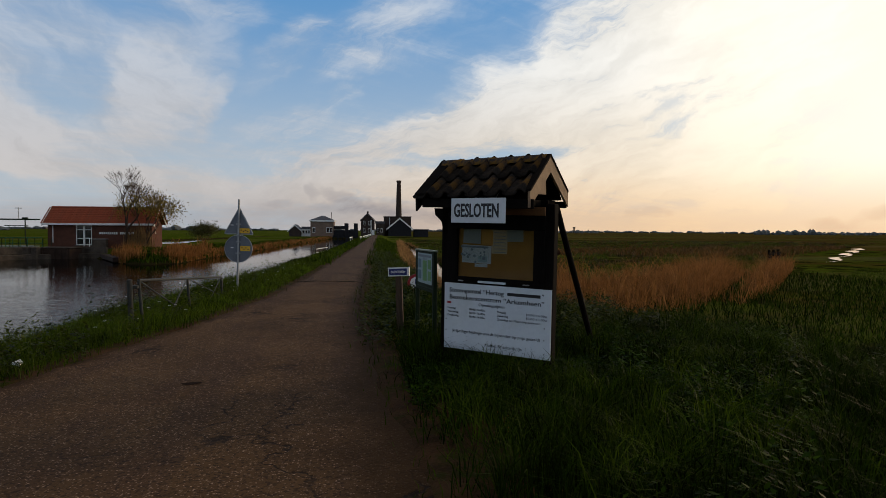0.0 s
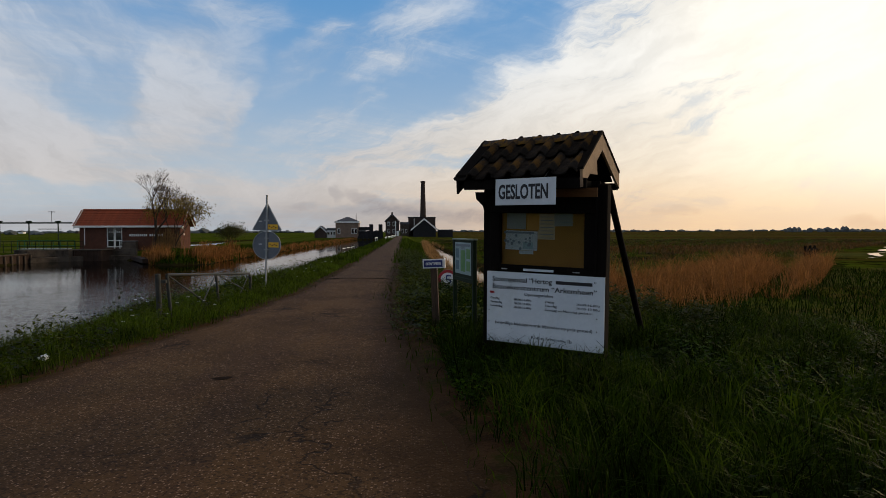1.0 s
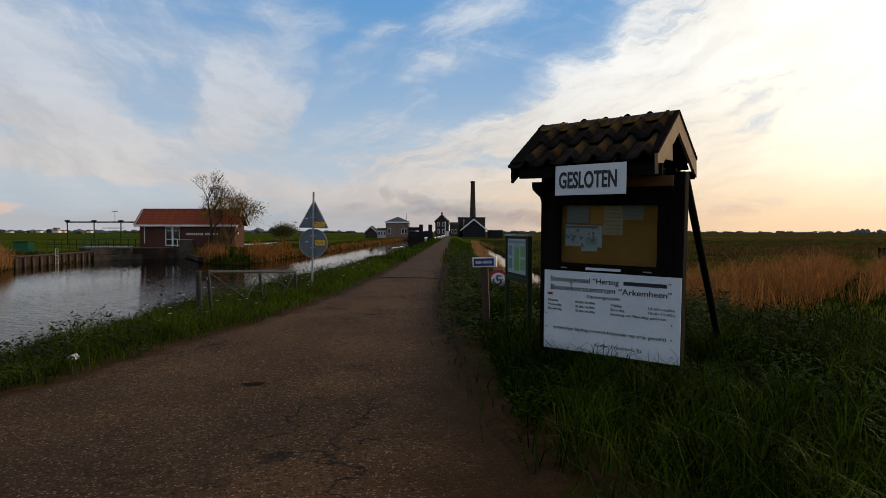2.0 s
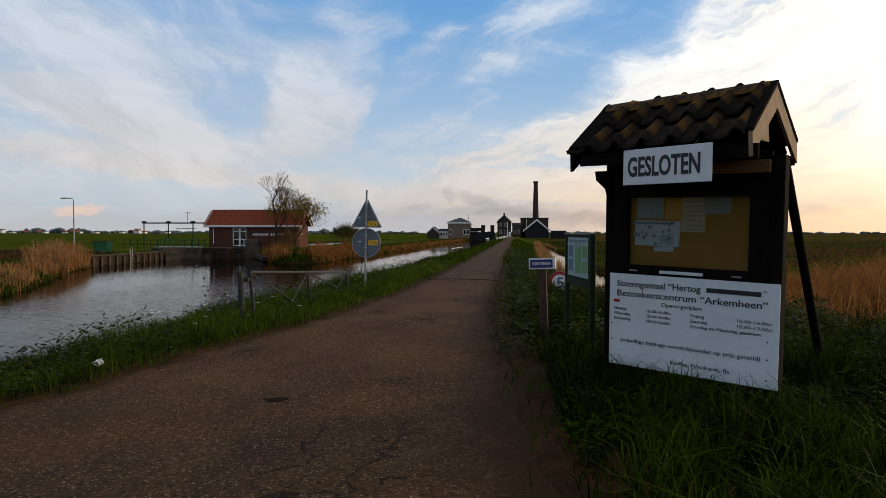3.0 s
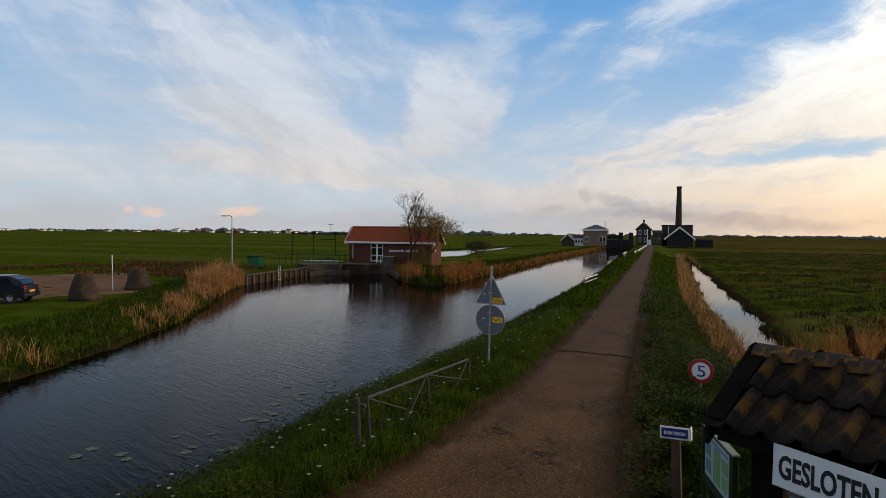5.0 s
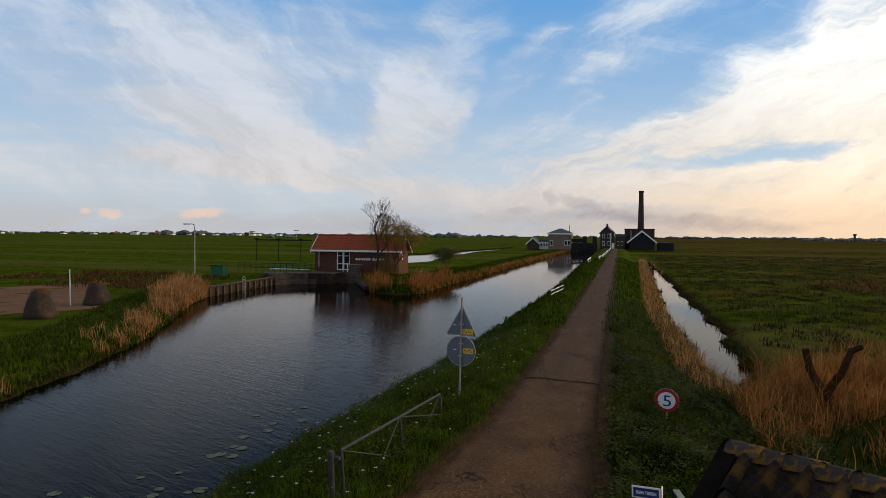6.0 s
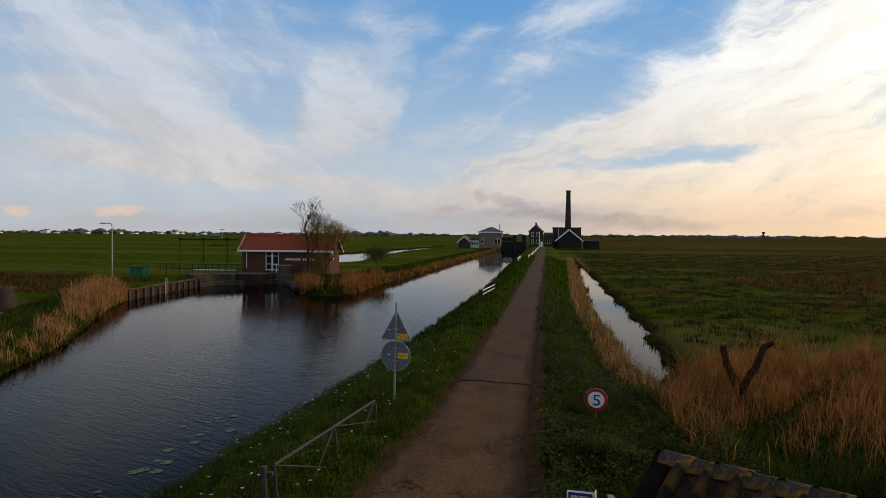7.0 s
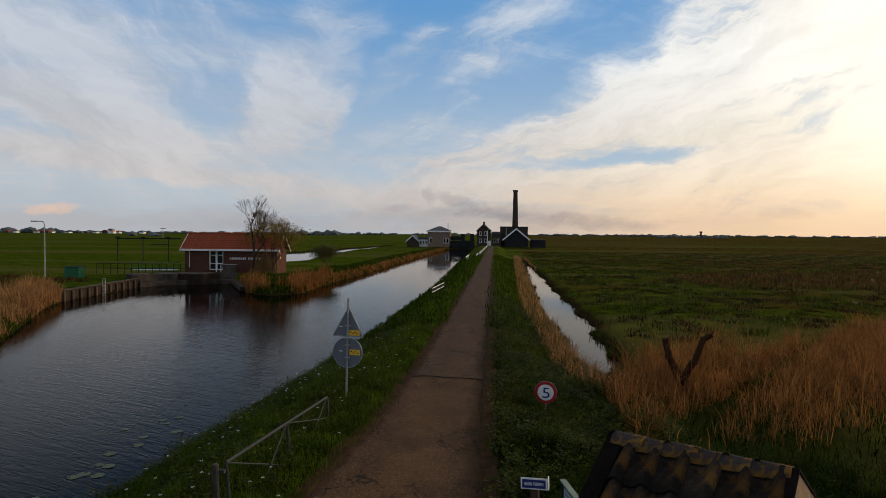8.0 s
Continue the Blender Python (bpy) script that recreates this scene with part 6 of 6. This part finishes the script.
R = "reeds"
put("left_dry_grass", scatter(9000, -60, -36, 44, 62, lambda x, y: clump(x, y, 0.2, 7.0, 0.1)), 0.2, 0.5, 0.05, 0.7, DRY, "dry pale grass on the field edge", G)
put("far_bank_grass", scatter(60000, -24, -13.8, 48, 212, lambda x, y: (inside_distance(x, y, CANAL) > 0.1) & (inside_distance(x, y, CANAL) < 4.5), 1.4), 0.15, 0.45, 0.035, 0.7, GRASS, "grass on the canal's far bank", G)
put("left_bank_grass", scatter(60000, -36, -15.2, 4, 50, lambda x, y: (inside_distance(x, y, CANAL) > 0.0) & (inside_distance(x, y, CANAL) < 4.5), 0.9), 0.12, 0.36, 0.03, 0.6, FIELD, "long grass on the far canal bank", G)
put("left_bank_reeds", scatter(60000, -33, -15.2, 4, 46, lambda x, y: (np.abs(inside_distance(x, y, CANAL) - 0.9) < 0.8) & clump(x, y, 0.33, 2.0, 0.12), 0.9), 0.30, 0.95, 0.016, 0.6, PALEREED, "dry reeds on the far canal bank", R, 0.3, 0.5)
put("corner_reeds", scatter(12000, -33, -26.5, 36, 46.0, lambda x, y: (inside_distance(x, y, CANAL) > 0) & (inside_distance(x, y, CANAL) < 2.2) & clump(x, y, 0.6, 2.0, -0.3)), 0.6, 1.55, 0.018, 0.5, PALEREED, "tall dry reeds by the timber quay", R, 0.3, 0.4)
put("point_reeds", scatter(14000, -23.5, -14.3, 50, 68, lambda x, y: (inside_distance(x, y, CANAL) > 0) & (inside_distance(x, y, CANAL) < 1.8) & clump(x, y, 0.4, 2.0, -0.15)), 0.4, 1.35, 0.020, 0.45, REED, "dry reeds in front of the pump house", R, 0.3, 0.4)
put("canal_reeds", scatter(30000, -20, -13.8, 60, 212, lambda x, y: (inside_distance(x, y, CANAL) > 0) & (inside_distance(x, y, CANAL) < 1.0) & clump(x, y, 0.25, 3.0, -0.5), 1.3), 0.25, 0.75, 0.03, 0.5, REED, "strip of dry reeds along the canal", R, 0.3, 0.6)
put("ditch_reeds", scatter(26000, 2.3, 6.5, 18, 212, lambda x, y: (inside_distance(x, y, DITCH) > 0.05) & (inside_distance(x, y, DITCH) < 1.5) & (x < 3.2 + 0.028 * (y - 20) + 1.2) & clump(x, y, 0.8, 1.0, -0.35), 1.8), 0.2, 0.80, 0.013, 0.9, PALEREED, "strip of dry reeds between lane and ditch", R, 0.4, 0.8)


def bed(x, y):
    """The reed bed's outline, thinning towards the lane."""
    front = 15.0 + 0.60 * (x - 5) + 1.5 * wobble(x, y, 0.7, 1.0)
    back = 25.0 + 0.65 * (x - 5.8) + 1.6 * wobble(x, y, 0.5, 3.0)
    thin = rs.uniform(0, 1, len(x)) < 0.10 + 0.13 * np.clip(y - front, 0, 5)
    return (inside_distance(x, y, DITCH) > 0.05) & (x > 4.0) & (x < 10.5 + 0.74 * (y - 15)) & (y > front) & (y < back) & thin & clump(x, y, 0.9, 2.0, -0.22)


put("reed_bed", scatter(125000, 4.0, 28, 11, 38, bed, 0.9), 0.30, 1.25, 0.008, 0.9, REED, "bed of dry brown reeds beyond the kiosk", R, 0.4, 0.85)
put("reed_bed_litter", scatter(90000, 4.0, 28, 11, 38, bed, 0.9), 0.10, 0.45, 0.012, 1.3, REED, "broken dead stalks among the reeds", R, 0.5)
put("meadow_reeds", scatter(60000, 20, 190, 60, 150, lambda x, y: (y > 58 + 1.05 * (x - 40)) & clump(x, y, 0.07, 6.0, -0.5) & (np.abs(y - 62 - 0.42 * (x - 20)) < 14)), 0.25, 0.65, 0.08, 0.7, DRY, "dry reed band across the meadow", R, 0.4)


def herbs(name, xy, size, up, mat, label):
    """Low leafy plants: rosettes of broad leaves on short stalks."""
    x, y = xy
    k = 7
    n = len(x)
    z = land_height(x, y)
    xx, yy = np.repeat(x, k), np.repeat(y, k)
    up = np.repeat(up * np.clip(1 + 0.6 * wobble(x, y, 1.1, 9.0) + 0.6 * wobble(x, y, 2.7, 4.0), 0.35, 2.0), k)
    cz = np.repeat(z, k) + np.repeat(rs.uniform(0.2, 1.0, n), k) * up + rs.uniform(-0.4, 0.2, n * k) * up
    a = rs.uniform(0, 2 * np.pi, n * k)
    out = np.stack([np.cos(a), np.sin(a), rs.uniform(-0.5, 0.7, n * k)], -1)
    side = np.stack([-np.sin(a), np.cos(a), rs.uniform(-0.3, 0.3, n * k)], -1)
    s = (size * rs.uniform(0.5, 1.4, n * k))[:, None]
    c = np.stack([xx, yy, np.maximum(cz, np.repeat(z, k) + 0.01)], -1) + out * s * 0.35
    p = np.stack([c, c + out * s * 0.55 + side * s * 0.32, c + out * s * 1.15, c + out * s * 0.55 - side * s * 0.32], 1)
    q = np.arange(n * k * 4).reshape(-1, 4)
    return tagged(mesh_np(name, p.reshape(-1, 3), q, mat), label, "plants", kind="stuff")


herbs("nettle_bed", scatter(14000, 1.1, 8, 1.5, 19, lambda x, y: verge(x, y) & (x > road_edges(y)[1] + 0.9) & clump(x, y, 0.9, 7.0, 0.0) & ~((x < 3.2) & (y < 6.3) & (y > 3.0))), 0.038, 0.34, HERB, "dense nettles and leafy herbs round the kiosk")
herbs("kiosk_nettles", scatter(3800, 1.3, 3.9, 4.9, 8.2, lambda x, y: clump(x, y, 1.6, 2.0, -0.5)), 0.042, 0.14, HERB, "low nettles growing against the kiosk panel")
herbs("verge_herbs", scatter(17000, 0.7, 5.2, 8, 40, lambda x, y: verge(x, y) & clump(x, y, 0.9, 4.0, -0.3), 1.4), 0.06, 0.30, VERGEHERB, "leafy herbs on the lane's verge")
herbs("bank_herbs", scatter(8000, -6.6, -2.4, 5, 32, lambda x, y: verge(x, y) & clump(x, y, 1.1, 8.0, -0.1), 1.3), 0.05, 0.30, VERGEHERB, "leafy herbs on the canal bank")

# dark-coloured blades stand in for shade between the reeds
put("bed_undergrowth", scatter(20000, 4.0, 26, 11, 34, lambda x, y: (inside_distance(x, y, DITCH) > 0.0) & (y < 24 + 0.8 * (x - 6))), 0.12, 0.38, 0.012, 0.9, SHADEG, "green undergrowth between the reeds", G)
# white blossoms on the bank
x, y = scatter(150, -6.0, -1.9, 7, 26, verge)
v, f = [], []
for px, py, pz in zip(x, y, land_height(x, y)):
    pz += random.uniform(0.15, 0.38)
    for j in range(5):
        a = j * 1.256
        k = len(v)
        o = Vector((px + 0.018 * math.cos(a), py + 0.018 * math.sin(a), pz))
        v += [o + Vector((-0.010, 0, 0)), o + Vector((0, -0.010, 0.004)), o + Vector((0.010, 0, 0)), o + Vector((0, 0.010, 0.004))]
        f.append((k, k + 1, k + 2, k + 3))
tagged(mesh_from("white_blossoms", v, f, FLOWER), "small white wild flowers in the bank's grass", "flowers", kind="stuff")

# lily pads
v, f = [], []
rp = random.Random(3)
for cx, cy, n in ((-7.9, 14.4, 5), (-8.6, 18.4, 4), (-7.7, 16.6, 4), (-7.6, 12.2, 3), (-8.4, 12.9, 3), (-9.2, 11.6, 4)):
    for i in range(n):
        px, py, r = cx + rp.gauss(0, 0.35), cy + rp.gauss(0, 0.45), rp.uniform(0.08, 0.15)
        a0 = rp.uniform(0, 6.28)
        k = len(v)
        zz = WATER_Z + 0.006 + rp.uniform(0, 0.006)
        ring = [(px + r * math.cos(a0 + 0.2 + j * 5.9 / 11), py + r * math.sin(a0 + 0.2 + j * 5.9 / 11), zz + 0.004 * math.sin(j * 2)) for j in range(12)]
        v += [(px, py, zz)] + ring
        f += [(k, k + 1 + j, k + 2 + j) for j in range(11)]
tagged(mesh_from("lily_pads", v, f, PAD), "floating lily pads near the bank", "plants", kind="stuff")

put("ditch_tufts", scatter(16000, 3.4, 7.4, 21, 125, lambda x, y: (np.abs(inside_distance(x, y, DITCH) + 0.3) < 0.9) & clump(x, y, 1.5, 3.0, 0.25), 1.8), 0.10, 0.42, 0.014, 0.9, DRY, "dead tufts standing in the ditch", G)


def wet_track():
    """Flooded rut across the meadow and a small timber weir beside it."""
    v = [(TRACK[0][0], TRACK[0][1]), (TRACK[1][0], TRACK[1][1]), (TRACK[3][0], TRACK[3][1]), (TRACK[2][0], TRACK[2][1])]
    n = 14
    vv, ff = [], []
    for i in range(n + 1):
        t = i / n
        a = Vector(v[0]).lerp(Vector(v[3]), t)
        b = Vector(v[1]).lerp(Vector(v[2]), t)
        wv = 0.9 * math.sin(i * 1.7)
        vv += [(a.x + wv, a.y, -0.70), (b.x + wv * 0.6, b.y, -0.70)]
        if i:
            k = 2 * i
            ff.append((k - 2, k - 1, k + 1, k))
    tagged(mesh_from("wet_track", vv, ff, WATER), "water standing in a rut across the meadow", "water", kind="structure")
    x, y = WEIR
    g = thing("timber_weir", pose(x, y, -0.95, 0, 0, 35), "small dark timber weir in the meadow", "weir")
    for u in (-0.9, 0.0, 0.9):
        part("post", boxb(u, 0, 0.5, 0.18, 0.18, 1.2, 0.02), TAR, g)
    part("plank", boxb(0, -0.1, 0.75, 2.3, 0.08, 0.28, 0.01), TAR, g)
    part("plank", boxb(0, -0.1, 0.42, 2.3, 0.08, 0.25, 0.01), TAR, g)


TRACK = [(35.7, 45.9), (37.0, 46.8), (71.3, 87.2), (75.4, 90.6)]
WEIR = (34.6, 50.9)
wet_track()
